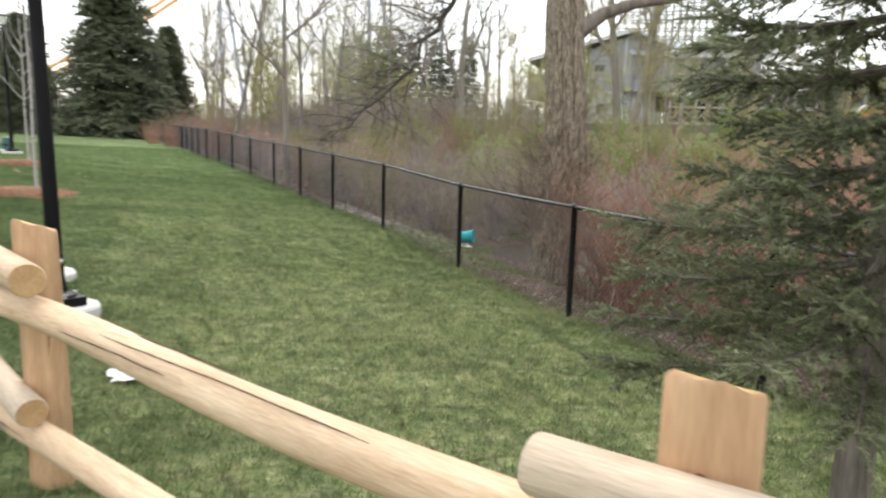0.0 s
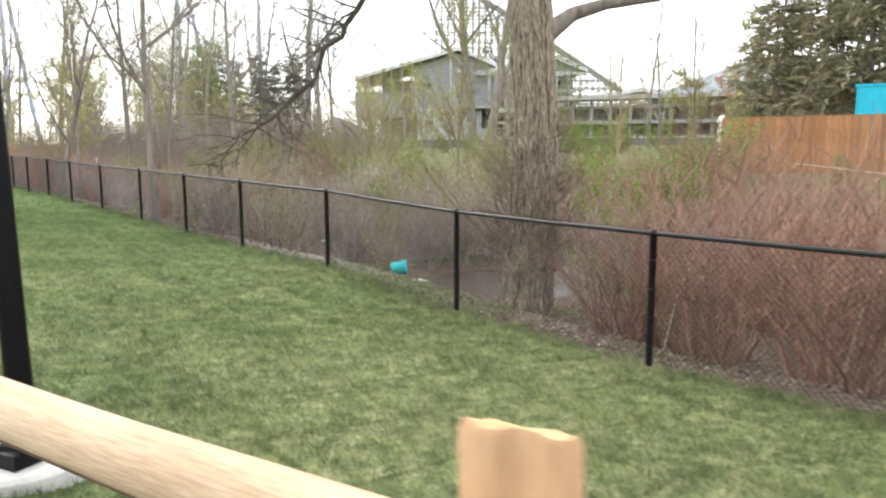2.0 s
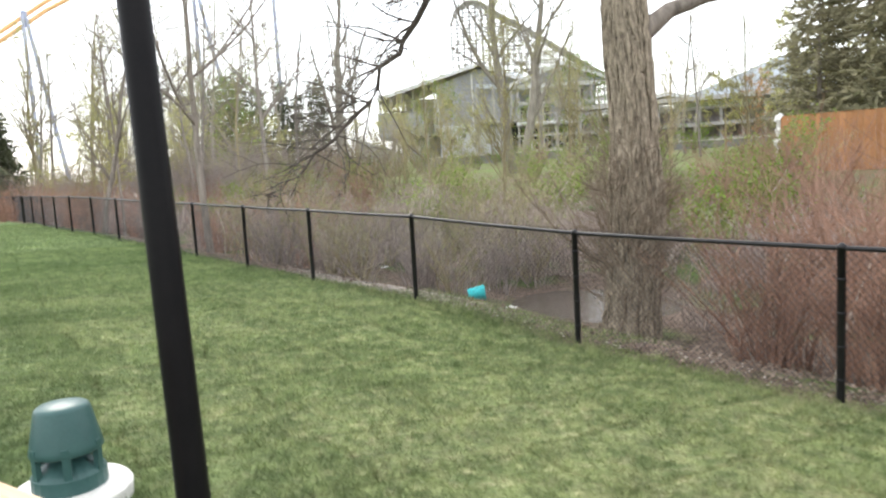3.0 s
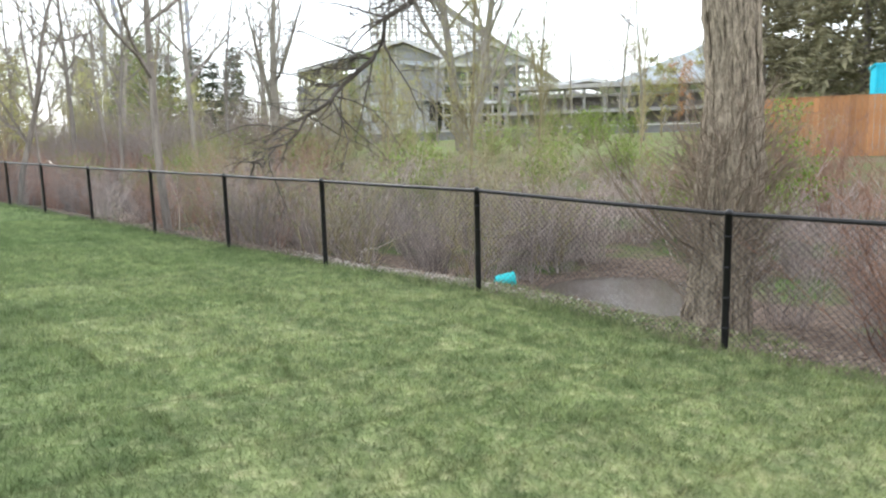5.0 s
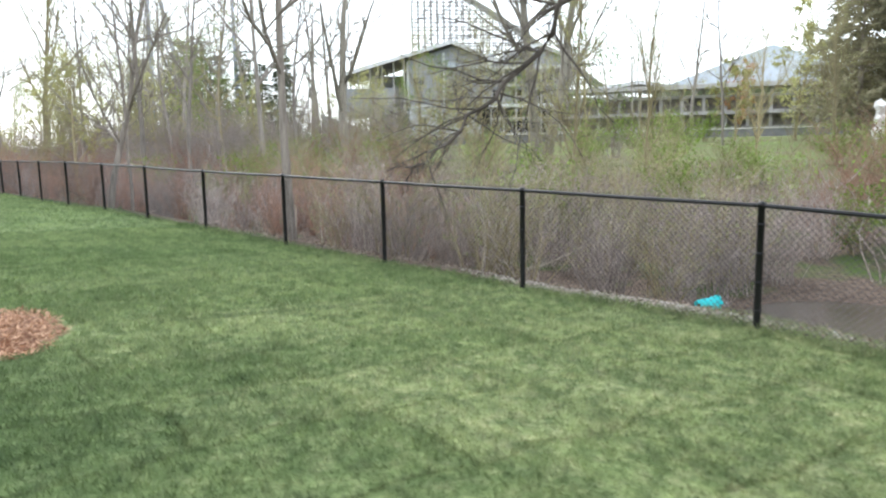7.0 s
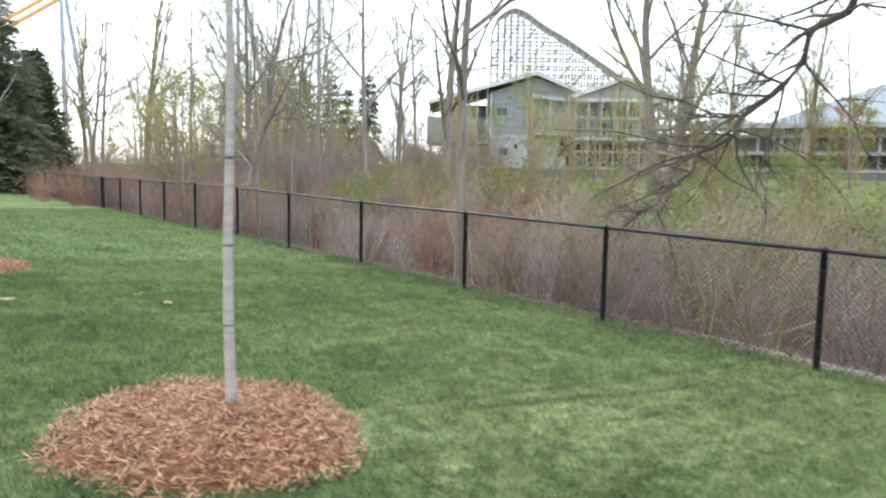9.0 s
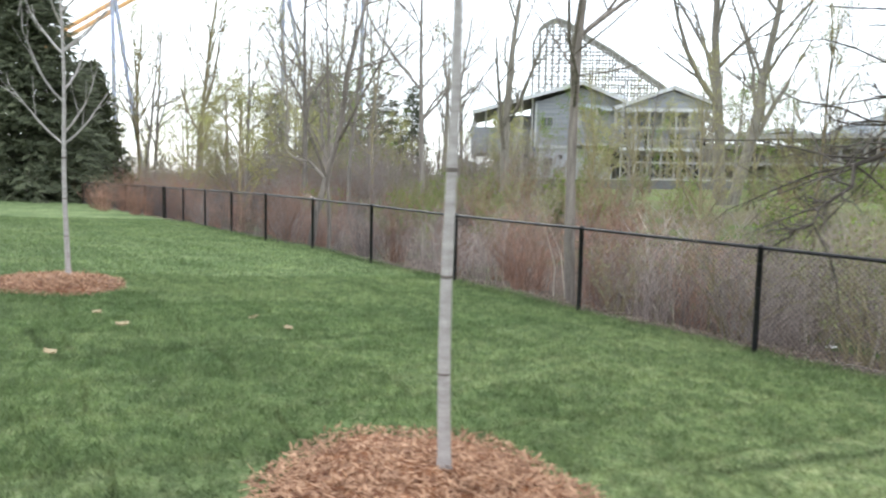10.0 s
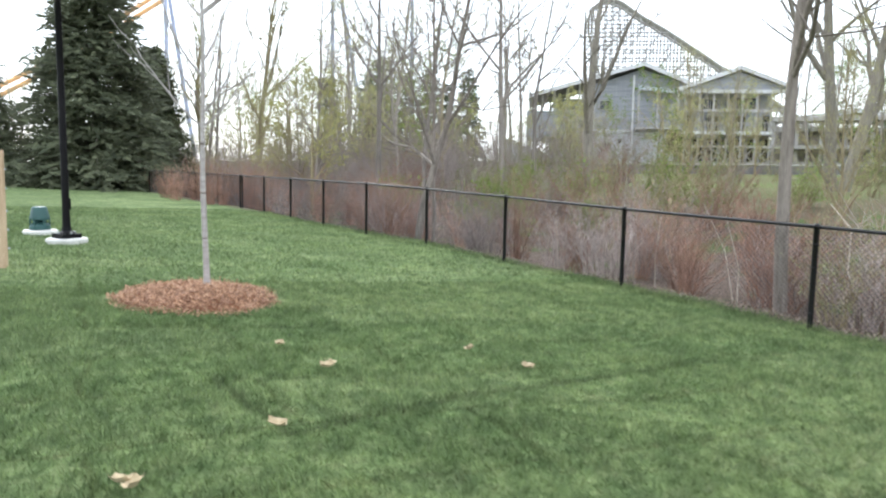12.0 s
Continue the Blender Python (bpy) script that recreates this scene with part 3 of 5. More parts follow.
# ---- log rail fence ----
def log_shape(length, r, seed, sides=20, wobble=0.05, taper=0.08, slant=0.0):
    """A peeled log along +z from 0 to length, with chamfered ends."""
    rs = random.Random(seed)
    s = Shape()
    n = max(8, int(length / 0.12))
    zs = [0.0, 0.012] + [0.012 + (length - 0.024) * i / n for i in range(1, n)] + [length - 0.012, length]
    ph = [rs.uniform(0, 6.28) for _ in range(6)]
    for i, z in enumerate(zs):
        rr = r * (1 - taper * z / length) * (0.93 if i in (0, len(zs) - 1) else 1)
        ox, oy = 0.008 * math.sin(z * 1.9 + ph[0]), 0.008 * math.sin(z * 2.3 + ph[1])
        for k in range(sides):
            t = 2 * math.pi * k / sides
            q = rr * (1 + wobble * math.sin(3 * t + ph[2] + z * 0.6) * math.sin(z * 2.1 + ph[3]) + 0.03 * math.sin(2 * t + ph[4]))
            s.v.append((ox + q * math.cos(t), oy + q * math.sin(t), z))
    for k in range((len(zs) - 2) * sides, len(zs) * sides):
        x, y, z = s.v[k]
        chip = 0.006 * math.sin(5 * math.atan2(y, x) + seed) if slant else 0
        s.v[k] = (x, y, z - slant * (0.92 * x + 0.38 * y) + chip)
    for i in range(len(zs) - 1):
        for k in range(sides):
            a, b = i * sides + k, i * sides + (k + 1) % sides
            s.f.append((a, b, b + sides, a + sides))
    caps = []
    for base, z, sign in ((0, 0.0, -1), ((len(zs) - 1) * sides, length, 1)):
        ends = Shape()
        caps.append(ends)
        ring = [s.v[base + k] for k in range(sides)]
        b0 = len(ends.v)
        ends.v += ring + [(0, 0, z + sign * 0.003)]
        for k in range(sides):
            ends.f.append((b0 + k, b0 + (k + 1) % sides, b0 + sides) if sign > 0 else (b0 + (k + 1) % sides, b0 + k, b0 + sides))
    return s, caps


def crack_shape(length, r, seed, count=3):
    """Thin drying checks that run along a log, sunk a hair above its skin."""
    rs, s = random.Random(seed), Shape()
    for _ in range(count):
        t, z0, ln = rs.uniform(0, 6.28), rs.uniform(0.05, 0.6) * length, rs.uniform(0.15, 0.45) * length
        pts = []
        for i in range(9):
            z = z0 + ln * i / 8
            t += rs.uniform(-0.05, 0.05)
            pts.append((r * 0.99 * math.cos(t), r * 0.99 * math.sin(t), min(z, length - 0.03)))
        s.tube(pts, [0.0008] + [0.003] * 7 + [0.0008], 4)
    return s


def log_part(name, fence, a, b, r, seed, mat=None, cracks=3, slant=0.0):
    a, b = Vector(a), Vector(b)
    mat = mat or M_LOG
    L = (b - a).length
    s, caps = log_shape(L, r, seed, slant=slant)
    m = Matrix.Translation(a) @ (b - a).to_track_quat("Z", "Y").to_matrix().to_4x4()
    p = part(name, s, mat, fence, smooth=True)
    p.matrix_local = m
    for e in caps:
        part("end_grain", e, M_END, p, "sawn pale end grain")
    for k in range(cracks):
        part("crack", crack_shape(L, r, seed + 7 + 31 * k, 1), M_CRACK, p, "dark drying crack")
    return p


def bolt(fence, at, normal):
    s = Shape()
    s.lathe([(0, 0.022), (0.009, 0.022), (0.011, 0.018), (0.011, 0.005), (0.018, 0.005), (0.018, 0.0)], 6)
    p = part("bolt", s, M_ZINC, fence, "galvanised bolt end")
    p.matrix_local = Matrix.Translation(at) @ Vector(normal).to_track_quat("Z", "Y").to_matrix().to_4x4()


LOGS = thing("log_rail_fence", "peeled cedar log rail fence with bolted rails", "fence")
POSTS = ((-2.75, -14.75), (-4.19, -12.21), (-5.475, -9.44), (-6.46, -6.02))
TOPS = (1.47, 1.45, 1.44, 1.38)
for k, ((x, y), top) in enumerate(zip(POSTS, TOPS)):
    log_part("post", LOGS, (x, y, gz(x, y) - 0.3), (x, y, top), 0.102, 40 + k, M_LOGPOST, cracks=2, slant=-0.38)
    for a, h, w in ((3.75, 0.16, 0.014), (3.55, 0.23, 0.009)):
        s = Shape()
        s.lathe([(0, 0.0015), (w * 0.6, 0.001), (w, -0.004)], 14)
        q = part("knot", s, M_STAIN, LOGS, "dark oval knot stain")
        d = Vector((math.cos(a), math.sin(a), 0))
        q.matrix_local = Matrix.Translation(Vector((x, y, top - h)) + d * 0.101) @ d.to_track_quat("Z", "Y").to_matrix().to_4x4()


def rail(k, z_a, z_b, r, seed, mat=None, over=0.32, past=0.22):
    """A rail on the path side of posts k and k+1, sticking out past both."""
    a, b = Vector((*POSTS[k], z_a)), Vector((*POSTS[k + 1], z_b))
    d = (b - a).normalized()
    out = Vector((-d.y, d.x, 0)).normalized() * (0.08 + r * 0.75)
    log_part("rail", LOGS, a + out - d * over, b + out + d * past, r, seed, mat, 5)
    for p in (a, b):
        for s in (1, -1):
            bolt(LOGS, p + out * (1.6 if s > 0 else -0.62), out * s)


rail(0, 1.25, 1.25, 0.072, 61, M_LOGPALE, past=0.32)
rail(1, 1.095, 1.095, 0.072, 62)
rail(2, 1.262, 1.235, 0.072, 63, over=0.42, past=0.05)
rail(0, 0.67, 0.67, 0.066, 64)
rail(1, 0.54, 0.54, 0.066, 65)
rail(2, 0.67, 0.66, 0.066, 66, M_LOGPALE, past=0.05)
LOGS2 = thing("log_post", "peeled cedar log post studded with bolts", "post", (-8.79, 15.1, 0))
log_part("post", LOGS2, (0, 0, gz(-8.79, 15.1) - 0.2), (0, 0, gz(-8.79, 15.1) + 1.55), 0.12, 71, cracks=2)
for h in (0.25, 0.5, 0.75, 1.05, 1.3):
    bolt(LOGS2, (0.115, -0.02, gz(-8.79, 15.1) + h), (1, -0.1, 0))


# ---- lamp posts ----
def lamp_post(x, y, lean=(0, 0), door=0.0):
    z = gz(x, y)
    lamp = thing("lamp_post", "tall black steel lamp post on a round concrete footing", "lamp post", (x, y, z), "lamp posts")
    s = Shape()
    s.lathe([(0, -0.2), (0.34, -0.2), (0.35, 0.07), (0.33, 0.095), (0, 0.1)], 32)
    part("footing", s, M_CONC, lamp, "pale round concrete footing")
    s = Shape()
    s.box((0, 0, 0.14), (0.36, 0.36, 0.08), 0.4)
    s.lathe([(0.16, 0.18), (0.15, 0.2), (0.09, 0.23), (0.075, 0.3)], 20)
    part("base_plate", s, M_POLE, lamp)
    s = Shape()
    s.lathe([(0.072, 0.18), (0.066, 0.6), (0.060, 2.5), (0.052, 4.45), (0.06, 4.46), (0.06, 4.5), (0.03, 4.52)], 20)
    part("pole", s, M_POLE, lamp, smooth=True)
    s = Shape()
    s.box((0.07, 0, 0.72), (0.03, 0.075, 0.2))
    part("access_door", s, M_POLE, lamp).rotation_euler = (0, 0, door)
    lamp.rotation_euler = (-lean[1], lean[0], 0)
    s = Shape()
    s.lathe([(0.07, 4.5), (0.10, 4.56), (0.10, 4.72), (0.06, 4.74)], 16)
    part("collar", s, M_POLE, lamp)
    s = Shape()
    s.lathe([(0.08, 4.74), (0.14, 5.02), (0, 5.03)], 16)
    part("glass", s, M_GLASSLAMP, lamp, "frosted lantern glass")
    s = Shape()
    s.lathe([(0, 5.03), (0.27, 5.03), (0.28, 5.055), (0.12, 5.11), (0, 5.13)], 24)
    part("hood", s, M_POLE, lamp)
    for k in range(4):
        s, a = Shape(), k * math.pi / 2 + 0.4
        s.lathe([(0, 0.215), (0.018, 0.215), (0.018, 0.18)], 6, (0.15 * math.cos(a), 0.15 * math.sin(a), 0))
        part("anchor_bolt", s, M_ZINC, lamp)
    return lamp


lamp_post(-5.53, -5.86, (-0.0127, 0.0186), 1.3)
lamp_post(-7.64, 18.7)


# ---- garden loudspeakers ----
def garden_speaker(x, y, turn):
    z = gz(x, y)
    sp = thing("garden_loudspeaker", "green domed outdoor loudspeaker on a white concrete pad", "loudspeaker", (x, y, z), "garden loudspeakers")
    sp.rotation_euler = (0, 0, turn)
    s = Shape()
    s.lathe([(0, -0.15), (0.31, -0.15), (0.32, 0.06), (0.30, 0.085), (0, 0.09)], 28)
    part("pad", s, M_CONC, sp, "white concrete pad")
    s = Shape()
    s.lathe([(0, 0.09), (0.195, 0.09), (0.192, 0.17), (0.175, 0.19), (0.07, 0.275), (0, 0.28)], 24)
    part("base", s, M_SPEAKER, sp, smooth=False)
    s = Shape()
    s.lathe([(0.172, 0.292), (0.185, 0.292), (0.190, 0.298), (0.184, 0.33), (0.142, 0.525), (0.136, 0.538), (0.122, 0.548), (0.07, 0.560), (0.0, 0.564)], 40)
    s.lathe([(0.172, 0.292), (0.13, 0.48), (0, 0.50)], 24)
    part("cap", s, M_SPEAKER, sp, smooth=True)
    s = Shape()
    s.lathe([(0.07, 0.27), (0.075, 0.45)], 14)
    part("driver", s, M_DARK, sp, "dark driver behind the openings")
    for k in range(6):
        s, a = Shape(), k * math.pi / 3
        s.box((0.172 * math.cos(a), 0.172 * math.sin(a), 0.26), (0.03, 0.042, 0.17), a)
        part("rib", s, M_SPEAKER, sp)
    return sp


garden_speaker(-5.71, -4.36, 0.3)
garden_speaker(-7.95, 20.5, 0.9)


# ---- young trees in mulch rings ----
def young_tree(x, y, seed, forks, low, lean=(0, 0)):
    rs = random.Random(seed)
    z = gz(x, y)
    tree = thing("young_tree", "slim bare young maple standing in a bark mulch ring", "tree", (x, y, z), "young trees")
    H = 5.6
    s = Shape()
    pts, rad = [], []
    for i in range(29):
        h = H * i / 28
        pts.append((lean[0] * h + 0.012 * math.sin(h * 2.1 + seed), lean[1] * h + 0.01 * math.sin(h * 1.7), h))
        rad.append(max(0.006, 0.038 * (1 - h / H * 0.8)) * (1.3 if i == 0 else 1))
    s.tube(pts, rad, 12)
    part("trunk", s, M_YOUNG, tree, smooth=True)
    for h in (0.62, 1.15, 1.72):
        s = Shape()
        q = 0.038 * (1 - h / H * 0.8) + 0.0025
        s.lathe([(0.030, h - 0.012), (q, h - 0.002), (q, h + 0.002), (0.030, h + 0.012)], 12, (lean[0] * h + 0.012 * math.sin(h * 2.1 + seed), lean[1] * h + 0.01 * math.sin(h * 1.7), 0))
        part("bark_scar", s, M_KNOT, tree, "dark ring scar")
    for i in range(forks):
        s = Shape()
        h = low + (rs.uniform(0, 0.3) if i < 3 else rs.uniform(0.4, max(0.5, 4.8 - low)))
        a, ln = rs.uniform(0, 6.28), rs.uniform(0.9, 1.5) * max(0.4, 1 - (h - 1.85) * 0.17)
        d = Vector((math.cos(a), math.sin(a), 0.75)).normalized()
        p, q = Vector((lean[0] * h, lean[1] * h, h)), []
        for k in range(7):
            q.append(tuple(p))
            d = (d + Vector((rs.uniform(-.12, .12), rs.uniform(-.12, .12), 0.13))).normalized()
            p = p + d * ln / 6
            if k >= 1:
                e = (d + Vector((rs.uniform(-.9, .9), rs.uniform(-.9, .9), rs.uniform(0, .5)))).normalized()
                l2 = rs.uniform(0.15, 0.5)
                s.tube([p, p + e * l2 * 0.5, p + e * l2 + Vector((0, 0, l2 * .2))], [0.006, 0.004, 0.002], 4)
        s.tube(q, [0.017 * (1 - k / 8.5) for k in range(7)], 6)
        part("branch", s, M_YOUNG, tree, "thin bare forked branch")


def mulch_ring(x, y, r, seed):
    rs = random.Random(seed)
    ring = thing("mulch_ring", "mound of shredded orange-brown bark mulch on the lawn", "mulch", (x, y, 0), "mulch rings")
    s, n, m = Shape(), 40, 9
    for i in range(m + 1):
        q = r * i / m
        for k in range(n):
            a = 2 * math.pi * k / n
            w = 1 + 0.13 * math.cos(2 * (a - 1.17)) + 0.04 * math.sin(3 * a + seed) + 0.03 * math.sin(7 * a + 2 * seed)
            px, py = q * w * math.cos(a), q * w * math.sin(a)
            h = 0.085 * (1 - (i / m) ** 2.2) + 0.016 * math.sin(px * 9) * math.sin(py * 8) - (0.03 if i == m else 0)
            s.v.append((px, py, gz(x + px, y + py) + h))
    for i in range(m):
        for k in range(n):
            a, b = i * n + k, i * n + (k + 1) % n
            s.f.append((a, b, b + n, a + n))
    part("mound", s, M_MULCH, ring, smooth=True)
    s = Shape()
    for _ in range(9000):
        a, q = rs.uniform(0, 6.28), r * 1.05 * math.sqrt(rs.random())
        w = 1 + 0.13 * math.cos(2 * (a - 1.17)) + 0.04 * math.sin(3 * a + seed) + 0.03 * math.sin(7 * a + 2 * seed)
        px, py = q * w * math.cos(a), q * w * math.sin(a)
        h = 0.085 * (1 - min(1, q / r) ** 2.2) + rs.uniform(0.0, 0.022)
        d = Vector((rs.uniform(-1, 1), rs.uniform(-1, 1), rs.uniform(-.3, .45))).normalized()
        sd = d.cross(Vector((rs.uniform(-.4, .4), rs.uniform(-.4, .4), 1))).normalized()
        s.leaf((px, py, gz(x + px, y + py) + h), d, sd, rs.uniform(0.025, 0.095), rs.uniform(0.007, 0.022))
    tagged(part("bark_layer", s, M_CHIP, ring, "loose split bark chips"), kind="stuff")


young_tree(-6.163, 4.25, 3, 8, 3.6)
mulch_ring(-6.36, 4.07, 1.02, 5)
young_tree(-6.76, 12.52, 8, 11, 1.85)
mulch_ring(-7.0, 12.05, 0.94, 9)


# ---- bare trees ----
def grow(shape, buds, p, d, length, r, level, rs, opt):
    """One branch and, out of it, its finer branches."""
    n = (9, 5, 3, 2, 2)[level]
    pts, rad, dirs = [tuple(p)], [r], [d]
    wob = opt.get("wobble", 0.16) * (0.45 if level == 0 else 1)
    tip = 0.25 if level < 3 else 0.3
    for i in range(n):
        d = (d + Vector((rs.uniform(-wob, wob), rs.uniform(-wob, wob), rs.uniform(-wob, wob) + opt.get("lift", 0.06)))).normalized()
        p = p + d * length / n
        pts.append(tuple(p)), dirs.append(d)
        rad.append(r * (1 - (1 - tip) * (i + 1) / n))
    shape.tube(pts, rad, (9, 5, 3, 3, 3)[level])
    if level >= opt["levels"]:
        for _ in range(opt.get("buds", 0)):
            q = Vector(pts[rs.randint(1, n)]) + Vector((rs.uniform(-.1, .1), rs.uniform(-.1, .1), rs.uniform(-.1, .1)))
            e = Vector((rs.uniform(-1, 1), rs.uniform(-1, 1), rs.uniform(-1, 1))).normalized()
            buds.leaf(q, e, e.orthogonal().normalized(), opt["bud"] * rs.uniform(.6, 1.4), opt["bud"] * rs.uniform(.5, .9))
        return
    kids = opt["kids"][level]
    for k in range(kids):
        f = opt["start"] + (1 - opt["start"]) * (k + rs.random()) / kids if level == 0 else rs.uniform(0.2, 1.0)
        i = min(n, max(1, int(f * n)))
        base, bd = Vector(pts[i]), dirs[i]
        side = bd.cross(Vector((rs.uniform(-1, 1), rs.uniform(-1, 1), rs.uniform(-1, 1)))).normalized()
        ang = rs.uniform(*opt.get("angle", (0.5, 1.05)))
        nd = (bd * math.cos(ang) + side * math.sin(ang)).normalized()
        grow(shape, buds, base, nd, length * opt["ratio"] * rs.uniform(0.65, 1.15) * (1.25 - 0.6 * f if level == 0 else 1), rad[i] * rs.uniform(0.45, 0.7), level + 1, rs, opt)


BARE = dict(levels=3, kids=(10, 6, 4), start=0.3, ratio=0.46, lift=0.06, buds=1, bud=0.05)


def tree_meshes(seed, height, r, bark, leafmat=None, lean=(0, 0), **opt):
    o = dict(BARE, **opt)
    rs, s, b = random.Random(seed), Shape(), Shape()
    grow(s, b, Vector((0, 0, -0.15)), Vector((lean[0], lean[1], 1)).normalized(), height, r, 0, rs, o)
    return s.mesh("limbs", bark, True), (b.mesh("leaves", leafmat) if leafmat and b.f else None)


def put_tree(meshes, x, y, label, turn=0.0, scale=1.0, group="", name="bare_tree"):
    t = thing(name, label, "tree", (x, y, gz(x, y)), group)
    t.rotation_euler, t.scale = (0, 0, turn), (scale,) * 3
    part("trunk", meshes[0], None, t)
    if meshes[1]:
        part("crown", meshes[1], None, t, "sparse opening buds")
    return t


# the two slim trees just behind the fence, and the pair further on
put_tree(tree_meshes(21, 10.5, 0.10, M_BARK, M_BUD, buds=2, start=0.32), 0.68, 9.85, "slim grey bare tree just behind the fence")
put_tree(tree_meshes(22, 9.5, 0.10, M_BARK, M_BUD, lean=(0.02, 0.03), start=0.2, angle=(0.7, 1.25), wobble=0.25), 0.62, 20.0, "dark crooked bare tree beside the fence")
put_tree(tree_meshes(23, 8.5, 0.062, M_BARK, M_BUD, start=0.35), 1.5, 20.6, "thin dark bare tree behind the fence")
# forked trees out in the meadow
for ang, ln, sd, x, y in ((-0.12, 15.5, 31, 24.6, 22.4), (0.22, 14.5, 32, 25.0, 22.1)):
    put_tree(tree_meshes(sd, ln, 0.30, M_MOSSY, M_BUD, lean=(ang * 0.64, -ang * 0.76), start=0.3, buds=3, angle=(0.4, 0.9)), x, y, "tall forked bare tree with mossy bark", group="forked trees")
put_tree(tree_meshes(33, 13.0, 0.30, M_MOSSY, M_BUD, start=0.25, angle=(0.35, 0.8), kids=(8, 6, 5)), 18.7, 32.4, "mossy bare tree standing before the grey building")

put_tree(tree_meshes(34, 15.5, 0.36, M_FARBARK, M_BUD, start=0.35, angle=(0.3, 0.65), kids=(5, 6, 4)), 42.7, 71.1, "bare tree forking into upright limbs before the far spruces")
put_tree(tree_meshes(35, 17.5, 0.24, M_SHOOT, M_BUD, buds=6, bud=0.13, start=0.3, kids=(13, 7, 4), angle=(0.35, 0.8)), 10.5, 61.7, "tall slender tree in pale yellow-green bud")
put_tree(tree_meshes(36, 15.5, 0.20, M_SHOOT, M_BUD, buds=6, bud=0.13, start=0.3, kids=(12, 7, 4), angle=(0.35, 0.8)), 6.4, 63.5, "tall slender tree in pale yellow-green bud")
BG = [tree_meshes(100 + k, 9.5 + k, 0.105 + 0.01 * k, M_FARBARK, M_BUD, buds=3 + 2 * (k % 2), bud=0.09, start=0.22 + 0.04 * k) for k in range(5)]
BGL = [tree_meshes(120 + k, 7.5 + k, 0.11, M_SHOOT, M_LEAF if k == 2 else M_BUD, buds=6, bud=0.14, start=0.12, kids=(11, 6, 4)) for k in range(3)]
rt = random.Random(77)


def scatter_trees(count, box, meshes, label, group, lo=0.8, hi=1.25, clear=()):
    k = 0
    while k < count:
        x, y = rt.uniform(box[0], box[1]), rt.uniform(box[2], box[3])
        if any(math.hypot(x - cx, y - cy) < cr for cx, cy, cr in clear):
            continue
        put_tree(rt.choice(meshes), x, y, label, rt.uniform(0, 6.28), rt.uniform(lo, hi), group)
        k += 1


scatter_trees(13, (3, 20, 34, 66), BG, "bare woodland tree with thin grey branches", "woodland trees", 0.8, 1.35)
scatter_trees(14, (2, 24, 38, 74), BGL, "small woodland tree in yellow-green bud", "budding trees", 0.7, 1.05)
scatter_trees(13, (22, 46, 66, 96), BG, "bare tree in front of the far buildings", "far bare trees", 1.0, 1.6)
scatter_trees(15, (22, 52, 18, 74), BGL, "slender tree in pale bud before the grey building", "meadow trees", 0.6, 1.0)
scatter_trees(13, (34, 60, 16, 55), BG, "thin bare tree by the grey gallery", "gallery trees", 0.6, 0.9)
scatter_trees(22, (-5, 40, 95, 130), BG + BGL, "distant bare tree in the far wood", "far wood", 1.0, 1.5)
scatter_trees(16, (-70, 0, 75, 115), BGL, "distant tree in pale spring leaf", "far budding trees", 1.2, 1.8)

# yellow-budded willow saplings between the fence and the grey building
for x, y, sd, k in ((14.0, 12.4, 160, 0.9), (19.5, 26.6, 165, 0.74), (22.4, 26.4, 166, 0.66), (16.2, 10.8, 161, 0.8), (12.6, 15.4, 162, 0.7), (22.5, 6.5, 163, 0.75), (19.0, 8.0, 164, 0.6)):
    put_tree(tree_meshes(sd, 8.5, 0.075, M_SHOOT, M_BUD, buds=11 if sd == 160 else 6, bud=0.055 if sd == 160 else 0.05, start=0.06, kids=(17, 8, 5), angle=(0.25, 0.65)), x, y, "slender willow sapling in pale yellow bud", sd, k, "willow saplings")


